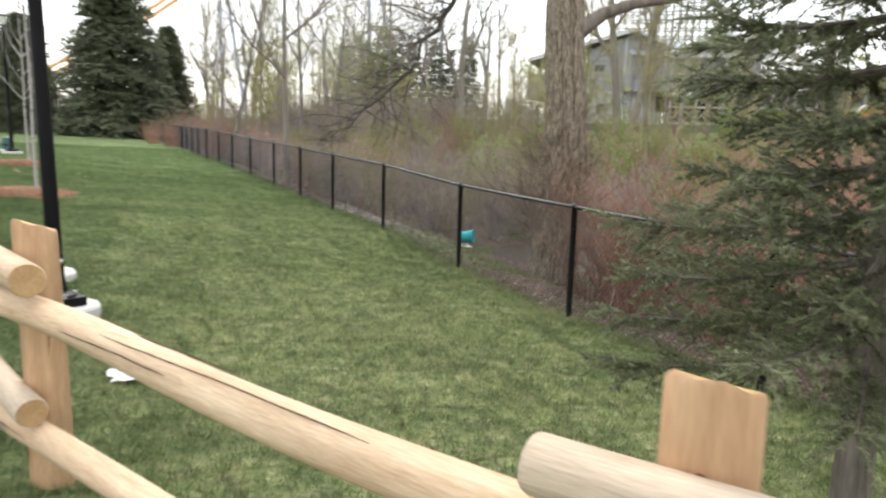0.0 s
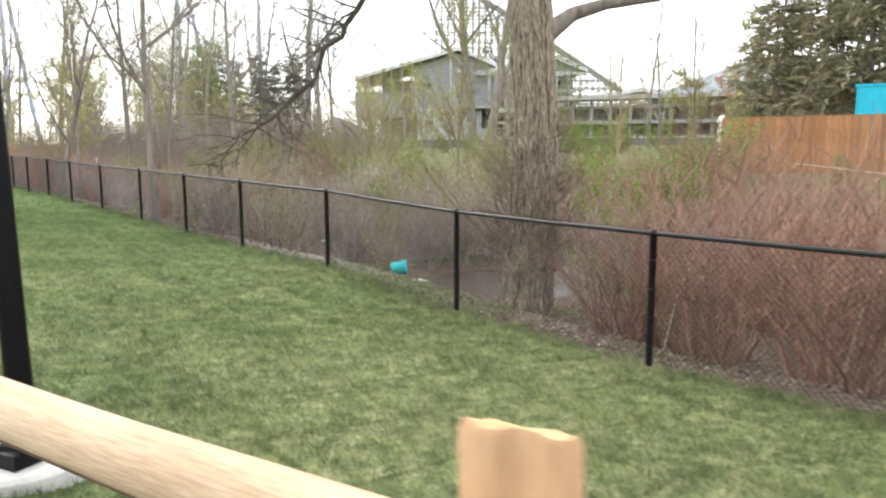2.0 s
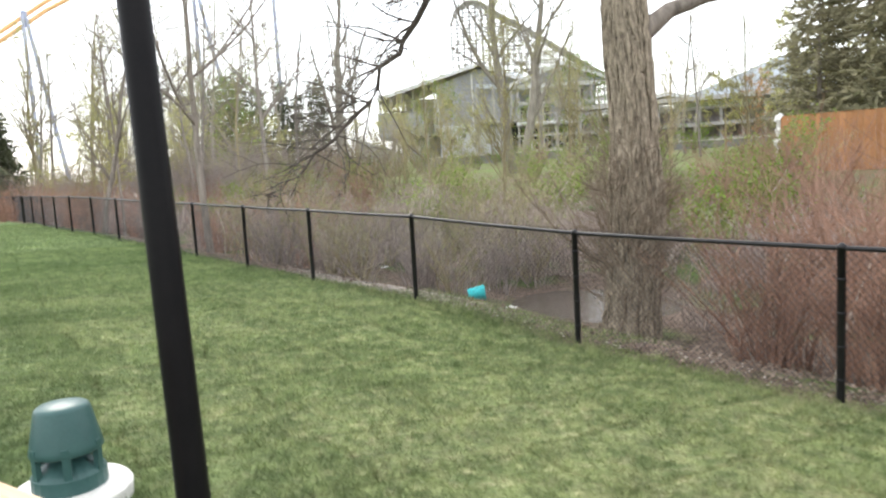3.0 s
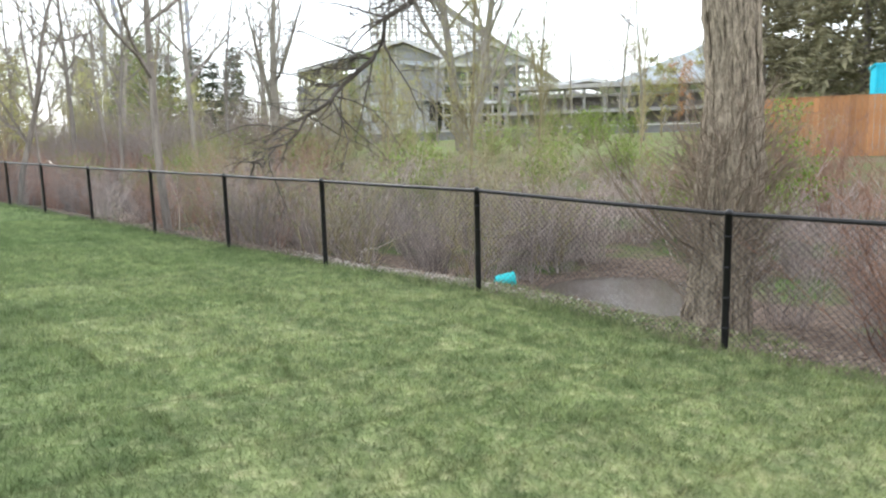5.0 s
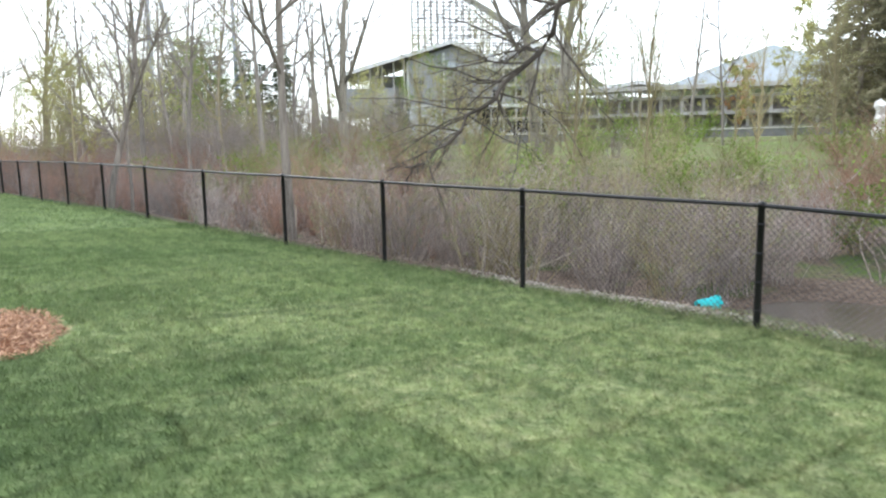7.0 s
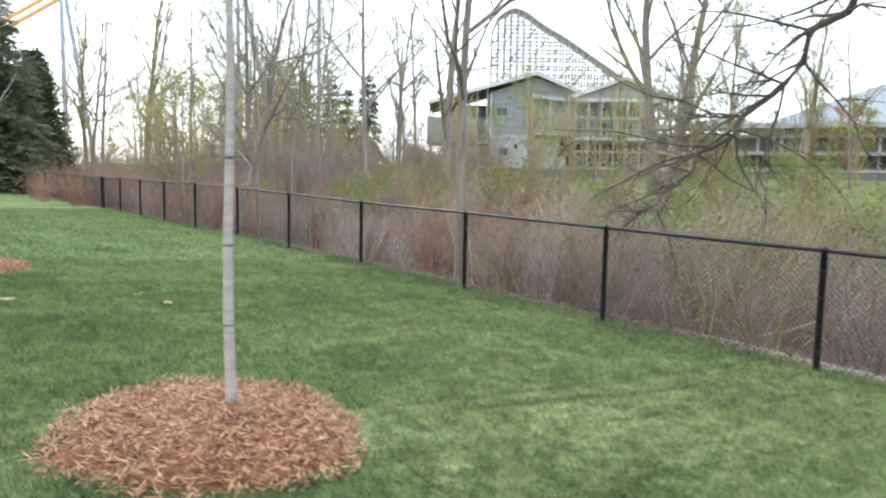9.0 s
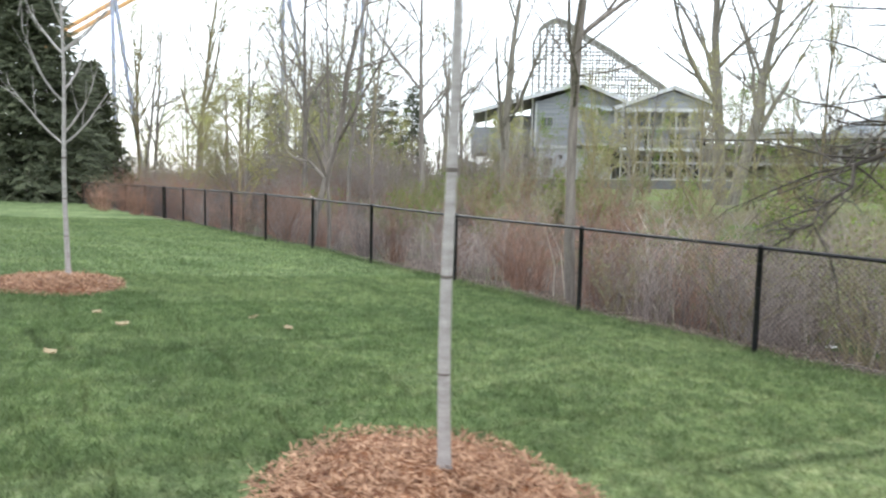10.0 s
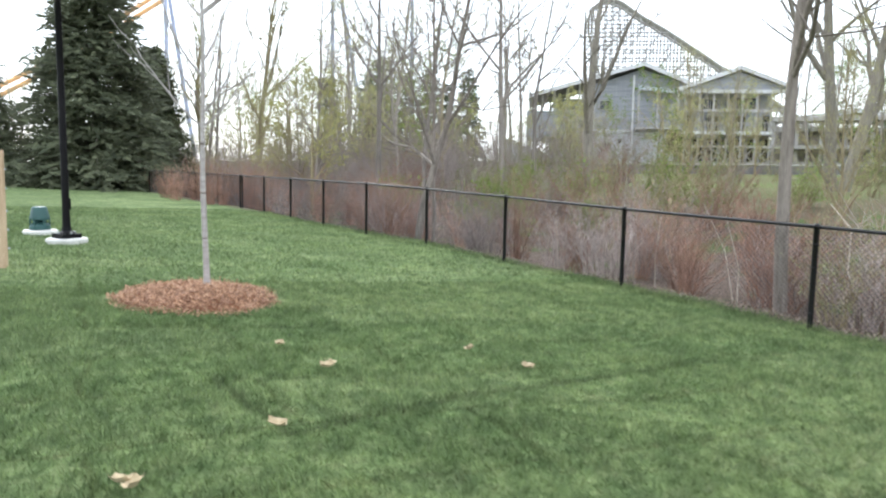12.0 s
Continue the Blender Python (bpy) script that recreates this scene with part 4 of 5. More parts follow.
# ---- the large willow behind the fence ----
def big_willow():
    x, y = 2.70, -1.98
    z = gz(x, y)
    t = thing("willow_tree", "large old willow with furrowed bark and shoots round its trunk", "tree", (x, y, z))
    rs = random.Random(5)
    s = Shape()
    n = 26
    pts = [(0.09 * math.sin(h * 0.9) + 0.07 * h * 0.3, 0.06 * math.sin(h * 1.1 + 1), h - 0.3) for h in (11 * i / n for i in range(n + 1))]
    rad = [0.37 * (1 + 0.30 * math.exp(-h * 1.6) + 0.20 * math.exp(-((h - 2.2) / 0.75) ** 2)) * (1 - 0.03 * h) * (1 + 0.03 * math.sin(h * 3)) for h in (11 * i / n for i in range(n + 1))]
    base = len(s.v)
    s.tube(pts, rad, 40)
    for i in range(n + 1):
        for k in range(40):
            q = Vector(s.v[base + i * 40 + k])
            c = Vector(pts[i])
            f = 1 + 0.06 * math.sin(k * 2 * math.pi / 40 * 9 + i * 0.25) + 0.045 * math.sin(k * 2 * math.pi / 40 * 17 - i * 0.4)
            s.v[base + i * 40 + k] = tuple(c + (q - c) * f)
    for _ in range(420):
        a, h0, ln = rs.uniform(0, 6.28), rs.uniform(-0.2, 6.5), rs.uniform(0.35, 1.2)
        drift, ridge = rs.uniform(-0.22, 0.22), []
        for j in range(6):
            h = h0 + ln * j / 5
            i = min(n, max(0, int(round((h + 0.3) * n / 11))))
            a2 = a + drift * j / 5 + rs.uniform(-0.05, 0.05)
            q = rad[i] * rs.uniform(0.99, 1.05)
            ridge.append((pts[i][0] + q * math.cos(a2), pts[i][1] + q * math.sin(a2), h))
        w = rs.uniform(0.013, 0.036)
        s.tube(ridge, [w * 0.4, w, w * 1.1, w, w * 0.8, w * 0.3], 5)
    part("trunk", s, M_WILLOW, t, smooth=True)
    # the limb that leaves the trunk high up on the far side
    s = Shape()
    s.tube([(0.15, -0.1, 4.55), (0.55, -0.4, 4.92), (0.95, -0.75, 5.08), (1.6, -1.3, 5.2), (2.6, -2.0, 5.7), (3.8, -2.9, 6.6)], [0.17, 0.12, 0.095, 0.085, 0.065, 0.04], 12)
    part("limb", s, M_BARK, t, "dark bent side limb", smooth=True)
    # the limb that arches over the fence and hangs down with its twigs
    s, buds = Shape(), Shape()
    arch = [Vector(p) for p in ((0.1, 0.2, 7.0), (0.35, 2.5, 7.6), (0.6, 4.6, 7.2), (0.65, 6.4, 5.9), (0.2, 7.2, 4.7), (-0.6, 7.75, 3.65), (-1.4, 8.05, 2.95), (-2.2, 8.2, 2.4))]
    arch = arch[:1] + [p + Vector((0.05, -0.37, 0)) for p in arch[1:]]
    arch = [arch[0]] + [(arch[i] + arch[i + 1]) / 2 if j else arch[i] for i in range(1, len(arch) - 1) for j in (0, 1)] + [arch[-1]]
    bent = [arch[0]]
    for p, q in zip(arch, arch[1:]):
        bent += [(p + q) / 2 + Vector((rs.uniform(-.16, .16), rs.uniform(-.16, .16), rs.uniform(-.14, .14))), q + Vector((rs.uniform(-.07, .07), rs.uniform(-.07, .07), rs.uniform(-.06, .06)))]
    arch = bent
    rad = [0.095 * (1 - i / (len(arch) + 0.6)) + 0.007 for i in range(len(arch))]
    s.tube(arch, rad, 9)
    o = dict(BARE, levels=4, kids=(0, 7, 5, 3), ratio=0.42, lift=-0.01, wobble=0.3, buds=0, bud=0.045, angle=(0.5, 1.15))
    for i in range(8, len(arch)):
        for _ in range(3 if i % 2 else 2):
            d = (arch[i] - arch[i - 1]).normalized()
            e = (d * 0.3 + Vector((rs.uniform(-1.1, .8), rs.uniform(-.5, 1.2), rs.uniform(-.6, .4)))).normalized()
            grow(s, buds, arch[i], e, rs.uniform(1.2, 2.7) * (0.45 if i > 22 else 1), max(0.017, rad[i] * 0.45), 1, rs, o)
    part("hanging_limb", s, M_DARKTWIG, t, "crooked hanging limb with dark bare twigs", smooth=True)
    # shoots that wrap the trunk
    s = Shape()
    for _ in range(13):
        # stout shoots that leave the burl and curve up
        a = rs.uniform(0.8, 3.6)
        p = Vector((0.36 * math.cos(a), 0.36 * math.sin(a), rs.uniform(0.9, 2.0)))
        d = Vector((math.cos(a), math.sin(a), rs.uniform(0.2, 0.7))).normalized()
        q, L = [p], rs.uniform(0.9, 2.3)
        for k in range(6):
            d = (d + Vector((rs.uniform(-.15, .15), rs.uniform(-.15, .15), rs.uniform(0.05, 0.3)))).normalized()
            q.append(q[-1] + d * L / 6)
            e = (d + rdir(0.3)).normalized()
            s.tube([q[-1], q[-1] + e * rs.uniform(.2, .6)], [0.005, 0.0015], 3)
        r0 = rs.uniform(0.012, 0.024)
        s.tube(q, [r0 * (1 - 0.13 * k) for k in range(7)], 5)
    for _ in range(380):
        a, h = rs.uniform(0, 6.28), rs.triangular(0.0, 3.3, 1.5)
        q = 0.37 + rs.uniform(0, 0.12)
        p = Vector((q * math.cos(a), q * math.sin(a), h))
        w = rs.uniform(.35, 1.5) if rs.random() < 0.85 else rs.uniform(0, .2)
        d = Vector((math.cos(a) * w + rs.uniform(-.4, .4), math.sin(a) * w + rs.uniform(-.4, .4), rs.uniform(.1, 1.3))).normalized()
        ln = rs.uniform(0.2, 0.85)
        m = p + d * ln * .5 + Vector((rs.uniform(-.1, .1), rs.uniform(-.1, .1), .05))
        end = m + d * ln * .35 + Vector((rs.uniform(-.25, .25), rs.uniform(-.25, .25), ln * rs.uniform(.05, .35)))
        s.tube([p, m, end], [0.010, 0.006, 0.002], 3)
        for _ in range(3):
            e = (d + rdir(0.2)).normalized()
            s.tube([m, m + e * rs.uniform(.15, .5)], [0.004, 0.0015], 3)
    tagged(part("brushwood", s, M_BRUSH, t, "dense thin shoots round the trunk"), kind="stuff")
    o = dict(BARE, levels=3, kids=(9, 7, 6), start=0.25, ratio=0.5, buds=2, bud=0.05)
    s, buds = Shape(), Shape()
    for k in range(4):
        a = 0.6 + k * 1.57
        grow(s, buds, Vector((0.2, 0.1, 7.5 + 0.4 * k)), Vector((math.cos(a), math.sin(a), 1.1)).normalized(), 5.0, 0.16, 0, rs, o)
    part("crown_limbs", s, M_BARK, t, smooth=True)


big_willow()


# ---- conifers ----
def conifer_shape(seed, height, radius, whorls, per, sprays, length, needles, droop=0.35, bare=0.02, power=0.85):
    """Whorls of drooping boughs, each carrying many flat needle sprays."""
    rs, wood, leaf = random.Random(seed), Shape(), Shape()
    wood.tube([(0, 0, -0.3), (0.02, 0.01, height * 0.5), (0, 0, height)], [height * 0.016, height * 0.01, 0.01], 8)
    for w in range(whorls):
        f = (w + rs.random() * 0.6) / whorls
        h = height * (bare + (1 - bare) * f)
        rr = radius * (1 - f) ** power * rs.uniform(0.8, 1.1) + 0.08
        for b in range(per):
            a = 6.28 * b / per + rs.uniform(-.4, .4) + w
            L = rr * rs.uniform(0.6, 1.15)
            out = Vector((math.cos(a), math.sin(a), 0))
            pts = [Vector((0, 0, h)) + out * L * q + Vector((0, 0, -droop * L * q * q + 0.12 * L * q)) for q in (0, .35, .7, 1)]
            wood.tube(pts, [0.012 + L * 0.008, 0.01 + L * 0.005, 0.008, 0.003], 3)
            for _ in range(max(3, int(sprays * (0.3 + L / radius)))):
                q = rs.uniform(0.12, 1.0) ** 0.8
                p = Vector((0, 0, h)) + out * L * q + Vector((rs.uniform(-.1, .1) * L, rs.uniform(-.1, .1) * L, -droop * L * q * q + 0.12 * L * q + rs.uniform(-.06, .06)))
                d = (out * rs.uniform(.2, 1) + Vector((rs.uniform(-.9, .9), rs.uniform(-.9, .9), rs.uniform(-.6, .25)))).normalized()
                ln = length * rs.uniform(.6, 1.3)
                side = d.cross(Vector((rs.uniform(-.5, .5), rs.uniform(-.5, .5), 1))).normalized()
                for k in range(needles):
                    t = (k + 0.5) / needles
                    e = (d * 0.8 + side * rs.uniform(-1, 1) + Vector((0, 0, rs.uniform(-.4, .5)))).normalized()
                    leaf.needle(p + d * ln * t, e, e.orthogonal().normalized(), ln * 0.45 * rs.uniform(.7, 1.3), ln * 0.2)
    return wood, leaf


def conifer_meshes(seed, *a, mat=None, **k):
    w, f = conifer_shape(seed, *a, **k)
    return w.mesh("trunk", M_BARK), f.mesh("needles", mat or M_NEEDLE)


def put_conifer(meshes, x, y, label, turn=0.0, scale=1.0, group="", wide=1.0):
    t = thing("spruce_tree", label, "tree", (x, y, gz(x, y)), group)
    t.rotation_euler, t.scale = (0, 0, turn), (scale * wide, scale * wide, scale)
    part("trunk", meshes[0], None, t)
    part("crown", meshes[1], None, t, "drooping dark needle boughs")


SPRUCE = [conifer_meshes(200 + k, 12.0, 4.9, 36, 11, 30, 0.75, 5, power=0.72) for k in range(2)]
put_conifer(SPRUCE[0], -2.3, 56.0, "tall dense dark green spruce at the lawn's end", 0.4, 1.27, "lawn spruces")
put_conifer(SPRUCE[1], -9.4, 58.0, "dark green spruce further off on the lawn", 1.4, 0.82, "lawn spruces")
put_conifer(SPRUCE[1], 2.6, 62.0, "slender dark spruce behind the lawn's end", 2.4, 0.92, "lawn spruces", 0.75)
put_conifer(SPRUCE[0], -13.0, 66.0, "dark spruce far down the lawn", 3.4, 0.9, "lawn spruces")
FARS = [conifer_meshes(210 + k, 12.0, 2.7, 26, 8, 10, 0.8, 4, mat=M_FARNEEDLE) for k in range(2)]
LIGHT = conifer_meshes(215, 12.0, 3.4, 22, 8, 14, 0.9, 4, mat=M_LIGHTPINE, droop=0.05)
put_conifer(LIGHT, 34.6, 87.0, "light yellow-green conifer beside darker spruces", 0.3, 1.15, "", 1.0)
put_conifer(FARS[0], 29.0, 78.5, "grey-green conifer among bare trees", 1.3, 0.95)
for k, (x, y, sc) in enumerate(((38.6, 92, 1.25), (41, 91, 1.05), (43.7, 88.9, 1.1), (45.7, 87.7, 0.95), (48, 86.1, 1.12), (31.5, 95, 1.0))):
    put_conifer(FARS[k % 2], x, y, "narrow dark spruce among bare trees", k * 1.1, sc, "far spruces")
PINES = [conifer_meshes(220 + k, 15.0, 4.6, 22, 8, 15, 0.9, 5, mat=M_PINE, droop=0.1, bare=0.12, power=0.6) for k in range(2)]
for k, (x, y, sc) in enumerate(((37.2, 10.0, 0.72), (36.6, 4.6, 0.95), (37.5, 0.0, 0.9), (43.0, 9.5, 1.0), (41, -6, 1.0), (47, 4, 1.0))):
    put_conifer(PINES[(k + 1) % 2], x, y, "broad olive-green pine behind the board fence", k * 0.9, sc, "pines")
put_tree(tree_meshes(140, 8.5, 0.14, M_SHOOT, M_BUD, buds=12, bud=0.2, start=0.1), 48.9, 17.6, "round tree in yellow-green spring leaf", 0.5, 1.0, name="budding_tree")


def near_spruce():
    x, y = -2.28, -11.32
    t = thing("spruce_tree", "young green spruce with feathery boughs beside the log fence", "tree", (x, y, gz(x, y)))
    rs, wood, leaf = random.Random(9), Shape(), Shape()
    H, R = 5.4, 1.38
    wood.tube([(0, 0, -0.2), (0, 0, H)], [0.09, 0.012], 10)
    for w in range(22):
        f = (w + 0.5) / 22
        h = 1.0 + (H - 1.0) * f
        for b in range(7):
            a = 6.28 * b / 7 + w * 0.8 + rs.uniform(-.3, .3)
            L = min(1.12, R * (1 - f) ** 1.3 * rs.uniform(.5, 1.12) + 0.1)
            out, lat = Vector((math.cos(a), math.sin(a), 0)), Vector((-math.sin(a), math.cos(a), 0))

            def at(q):
                return Vector((0, 0, h)) + out * L * q + Vector((0, 0, -0.22 * L * q + 0.14 * L * q ** 3))
            wood.tube([at(q) for q in (0, .3, .6, .85, 1)], [0.016, 0.012, 0.008, 0.005, 0.002], 4)
            for k in range(int(22 + 46 * L)):
                q = rs.uniform(0.2, 1.0)
                sg = rs.choice((-1, 1))
                d = (out * 0.75 + lat * sg * rs.uniform(.3, 1.0) + Vector((0, 0, rs.uniform(-.75, .45)))).normalized()
                ln, p = rs.uniform(0.12, 0.30) * (1.2 - 0.5 * q), at(q)
                wood.tube([p, p + d * ln], [0.003, 0.0015], 3)
                for m in range(int(ln * 220)):
                    e = (d * 0.75 + Vector((rs.uniform(-1, 1), rs.uniform(-1, 1), rs.uniform(-1, 1)))).normalized()
                    leaf.needle(p + d * ln * rs.random(), e, e.orthogonal().normalized(), rs.uniform(.020, .036), 0.0115)
    part("trunk", wood, M_BARK, t)
    part("crown", leaf, M_NEEDLE2, t, "feathery green needle boughs")


near_spruce()


# ---- thicket behind the fence ----
def shrub_meshes(seed, height, stems, twigs, mat, leafmat=None, leaves=0, leaf=0.06, spread=0.45):
    rs, s, b = random.Random(seed), Shape(), Shape()
    for _ in range(stems):
        a, q = rs.uniform(0, 6.28), rs.uniform(0, 0.35)
        p = Vector((q * math.cos(a), q * math.sin(a), -0.05))
        d = Vector((math.cos(a) * rs.uniform(0, spread), math.sin(a) * rs.uniform(0, spread), 1)).normalized()
        L, pts = height * rs.uniform(.5, 1.1), [tuple(p)]
        for k in range(4):
            d = (d + Vector((rs.uniform(-.3, .3), rs.uniform(-.3, .3), rs.uniform(-.12, .05)))).normalized()
            p = p + d * L / 4
            pts.append(tuple(p))
            for _ in range(twigs if k else 1):
                e = (d + Vector((rs.uniform(-1.2, 1.2), rs.uniform(-1.2, 1.2), rs.uniform(-.5, .6)))).normalized()
                l2 = L * rs.uniform(.15, .42)
                end = p + e * l2 + Vector((rs.uniform(-.05, .05), rs.uniform(-.05, .05), l2 * .15))
                s.tube([p, end], [0.0042, 0.0018], 3)
                for _ in range(leaves):
                    g = Vector((rs.uniform(-1, 1), rs.uniform(-1, 1), rs.uniform(-1, 1))).normalized()
                    b.leaf(p + e * l2 * rs.uniform(.2, 1), g, g.orthogonal().normalized(), leaf * rs.uniform(.6, 1.4), leaf * .6)
        k = 1.9 if rs.random() < 0.2 else 1.0
        s.tube(pts, [0.010 * k, 0.008 * k, 0.006 * k, 0.004 * k, 0.002], 4 if k > 1 else 3)
    return s.mesh("stems", mat), (b.mesh("leaves", leafmat) if b.f else None)


def put_shrub(meshes, x, y, label, category, turn, scale, group, tall=1.0):
    t = thing("shrub", label, category, (x, y, gz(x, y)), group)
    t.rotation_euler, t.scale = (0, 0, turn), (scale, scale, scale * tall)
    tagged(part("brush", meshes[0], None, t), kind="stuff")
    if meshes[1]:
        tagged(part("foliage", meshes[1], None, t, "small fresh leaves"), kind="stuff")


REDS = [shrub_meshes(300 + k, 1.9, 30, 3, M_REDTWIG) for k in range(4)]
BROWNS = [shrub_meshes(310 + k, 1.5, 26, 3, M_TWIG) for k in range(4)]
OLIVES = [shrub_meshes(320 + k, 2.1, 16, 3, M_SHOOT, M_OLIVEBUD, 3, 0.05) for k in range(3)]
GREENS = [shrub_meshes(330 + k, 1.3, 22, 3, M_SHOOT, M_LEAF, 6, 0.07, 0.7) for k in range(2)]
rsh = random.Random(55)


def thicket(count, box, meshes, label, group, lo, hi, tall=1.0, clear=()):
    k = tries = 0
    while k < count and tries < 4000:
        tries += 1
        x, y = rsh.uniform(box[0], box[1]), rsh.uniform(box[2], box[3])
        if any(math.hypot(x - cx, y - cy) < cr for cx, cy, cr in clear):
            continue
        put_shrub(rsh.choice(meshes), x, y, label, "shrub", rsh.uniform(0, 6.28), rsh.uniform(lo, hi), group, tall)
        k += 1


def far_brush(count, box, meshes, label, lo, hi):
    """Brush too far off and too dense to count: one object."""
    groups = {}
    for _ in range(count):
        m = rsh.choice(meshes)
        x, y, a, sc = rsh.uniform(box[0], box[1]), rsh.uniform(box[2], box[3]), rsh.uniform(0, 6.28), rsh.uniform(lo, hi)
        for me in m:
            if me is None:
                continue
            v = np.empty(len(me.vertices) * 3)
            me.vertices.foreach_get("co", v)
            v = v.reshape(-1, 3) * sc
            f = np.empty(len(me.loops), int)
            me.loops.foreach_get("vertex_index", f)
            c, s = math.cos(a), math.sin(a)
            w = np.stack([v[:, 0] * c - v[:, 1] * s + x, v[:, 0] * s + v[:, 1] * c + y, v[:, 2] + gz(x, y)], -1)
            vs, fs, n0 = groups.setdefault(me.materials[0], ([], [], [0]))
            vs.append(w)
            fs.append(f.reshape(-1, 4) + n0[0])
            n0[0] += len(w)
    brush = thing("undergrowth", label, "undergrowth", kind="stuff")
    for mat, (vs, fs, _) in groups.items():
        v, f = np.concatenate(vs), np.concatenate(fs)
        me = bpy.data.meshes.new("brush")
        me.vertices.add(len(v))
        me.vertices.foreach_set("co", v.ravel())
        me.loops.add(f.size)
        me.loops.foreach_set("vertex_index", f.ravel())
        me.polygons.add(len(f))
        me.polygons.foreach_set("loop_start", np.arange(0, f.size, 4))
        me.update(calc_edges=True)
        me.materials.append(mat)
        tagged(part("brush", me, None, brush), kind="stuff")


OPEN = ((1.6, 0.6, 1.9), (1.3, 2.8, 1.2), (2.75, -2.35, 1.0), (4.2, 0.4, 1.9), (1.3, -1.8, 1.2))
thicket(52, (0.9, 7.5, -14, -4.2), REDS, "dense red-brown bare dogwood thicket behind the fence", "red thicket", 0.85, 1.4)
far_brush(34, (7.5, 17, -12, 4.0), REDS, "red-brown bare brush before the board fence", 0.75, 1.1)
thicket(70, (0.8, 8.5, -4, 10), BROWNS + BROWNS + OLIVES, "sparse grey-brown bare brushwood under the trees", "brushwood", 0.7, 1.2, clear=OPEN)
thicket(62, (0.55, 5.0, 8, 34), REDS + BROWNS, "low tangled brown and red bare thicket along the fence", "fence thicket", 0.7, 1.05)
thicket(8, (-1.0, 0.1, 35, 46), REDS, "low red-brown shrubs in front of the fence corner", "corner shrubs", 0.55, 0.8)
thicket(16, (0.8, 3.5, 34, 50), REDS, "red-brown shrubs at the fence corner", "corner shrubs", 0.8, 1.2)
thicket(42, (5, 19, -3, 32), OLIVES + GREENS, "olive-green budding sapling thicket", "budding thicket", 0.7, 1.25)
thicket(20, (6, 20, -4, 34), GREENS, "low bush in bright green spring leaf", "green bushes", 0.8, 1.5)
far_brush(105, (2, 26, 34, 74), OLIVES + BROWNS + BROWNS, "budding undergrowth in the far wood", 1.4, 2.7)
far_brush(26, (9, 22, 14, 40), BROWNS + REDS + OLIVES, "brown bare brush between the fence and the meadow", 0.8, 1.25)
far_brush(34, (19, 46, 10, 66), OLIVES + GREENS, "budding brush out in the meadow", 0.9, 1.7)
far_brush(22, (-40, 10, 62, 82), OLIVES + BROWNS, "budding scrub beyond the lawn", 2.0, 3.4)


# ---- gravel, bucket, litter at the fence ----
def gravel_patch():
    g = thing("gravel_patch", "patch of pale washed gravel under the fence", "gravel", kind="stuff")
    rs, s = random.Random(4), Shape()
    for k in range(8500):
        y = rs.gauss(1.9, 1.15) if k % 30 else rs.uniform(-7.5, 4.5)
        x = rs.gauss(0.75, 0.42) if k % 30 else rs.gauss(0.35, 0.25)
        if x < 0.05 or x > 1.9:
            continue
        r = rs.uniform(0.008, 0.024)
        z = gz(x, y) + r * 0.2
        d = rdir(0)
        o = d.orthogonal().normalized()
        w = d.cross(o)
        b = len(s.v)
        for q in (d, -d, o, -o, w, -w):
            s.v.append(tuple(Vector((x, y, z)) + q * r * rs.uniform(.7, 1.2)))
        for f in ((0, 2, 4), (2, 1, 4), (1, 3, 4), (3, 0, 4), (2, 0, 5), (1, 2, 5), (3, 1, 5), (0, 3, 5)):
            s.f.append(tuple(b + i for i in f))
    tagged(part("stones", s, M_STONE, g), kind="stuff")


gravel_patch()


def ditch_water():
    w, s = thing("ditch_water", "still brown muddy water in a shallow ditch", "water", (4.5, 0.4, -0.93), kind="structure"), Shape()
    s.v.append((0, 0, 0))
    for k in range(40):
        a = 2 * math.pi * k / 40
        s.v.append((1.95 * math.cos(a), 1.95 * math.sin(a), 0))
        s.f.append((0, 1 + k, 1 + (k + 1) % 40))
    part("water", s, M_MUD, w)


ditch_water()


def bucket():
    x, y = 2.94, 1.93
    b = thing("bucket", "turquoise plastic bucket lying on its side in the litter", "bucket", (x, y, gz(x, y) + 0.14))
    b.rotation_euler, b.scale = (radians(84), 0.1, radians(50)), (0.85, 0.85, 0.85)
    s = Shape()
    s.lathe([(0, -0.2), (0.135, -0.2), (0.14, -0.19), (0.172, 0.17), (0.19, 0.175), (0.19, 0.2), (0.175, 0.2), (0.165, 0.19), (0.13, -0.185), (0, -0.185)], 24)
    part("body", s, M_CYAN, b, smooth=False)
    s = Shape()
    s.tube([(0.185 * math.cos(a), 0.05 * math.sin(a), 0.17 + 0.17 * math.sin(a)) for a in np.linspace(0, math.pi, 12)], [0.004] * 12, 5)
    part("handle", s, M_ZINC, b, "thin wire handle")


bucket()


def fallen_branch(pts, r, label, mat=None):
    f = thing("fallen_branch", label, "branch", pts[0])
    s, o = Shape(), Vector(pts[0])
    s.tube([Vector(p) - o for p in pts], [r * (1 - 0.7 * i / (len(pts) - 1)) for i in range(len(pts))], 6)
    part("stem", s, mat or M_PALE, f)


fallen_branch([(2.1, 4.85, -0.3), (2.3, 4.55, -0.2), (2.55, 4.2, 0.0), (2.7, 3.95, 0.16)], 0.02, "bleached dead branch propped in the brush")
fallen_branch([(8.2, -6.5, 1.25), (8.6, -5.3, 1.4), (9.0, -3.6, 1.55)], 0.022, "pale dead stick caught in red shrubs")
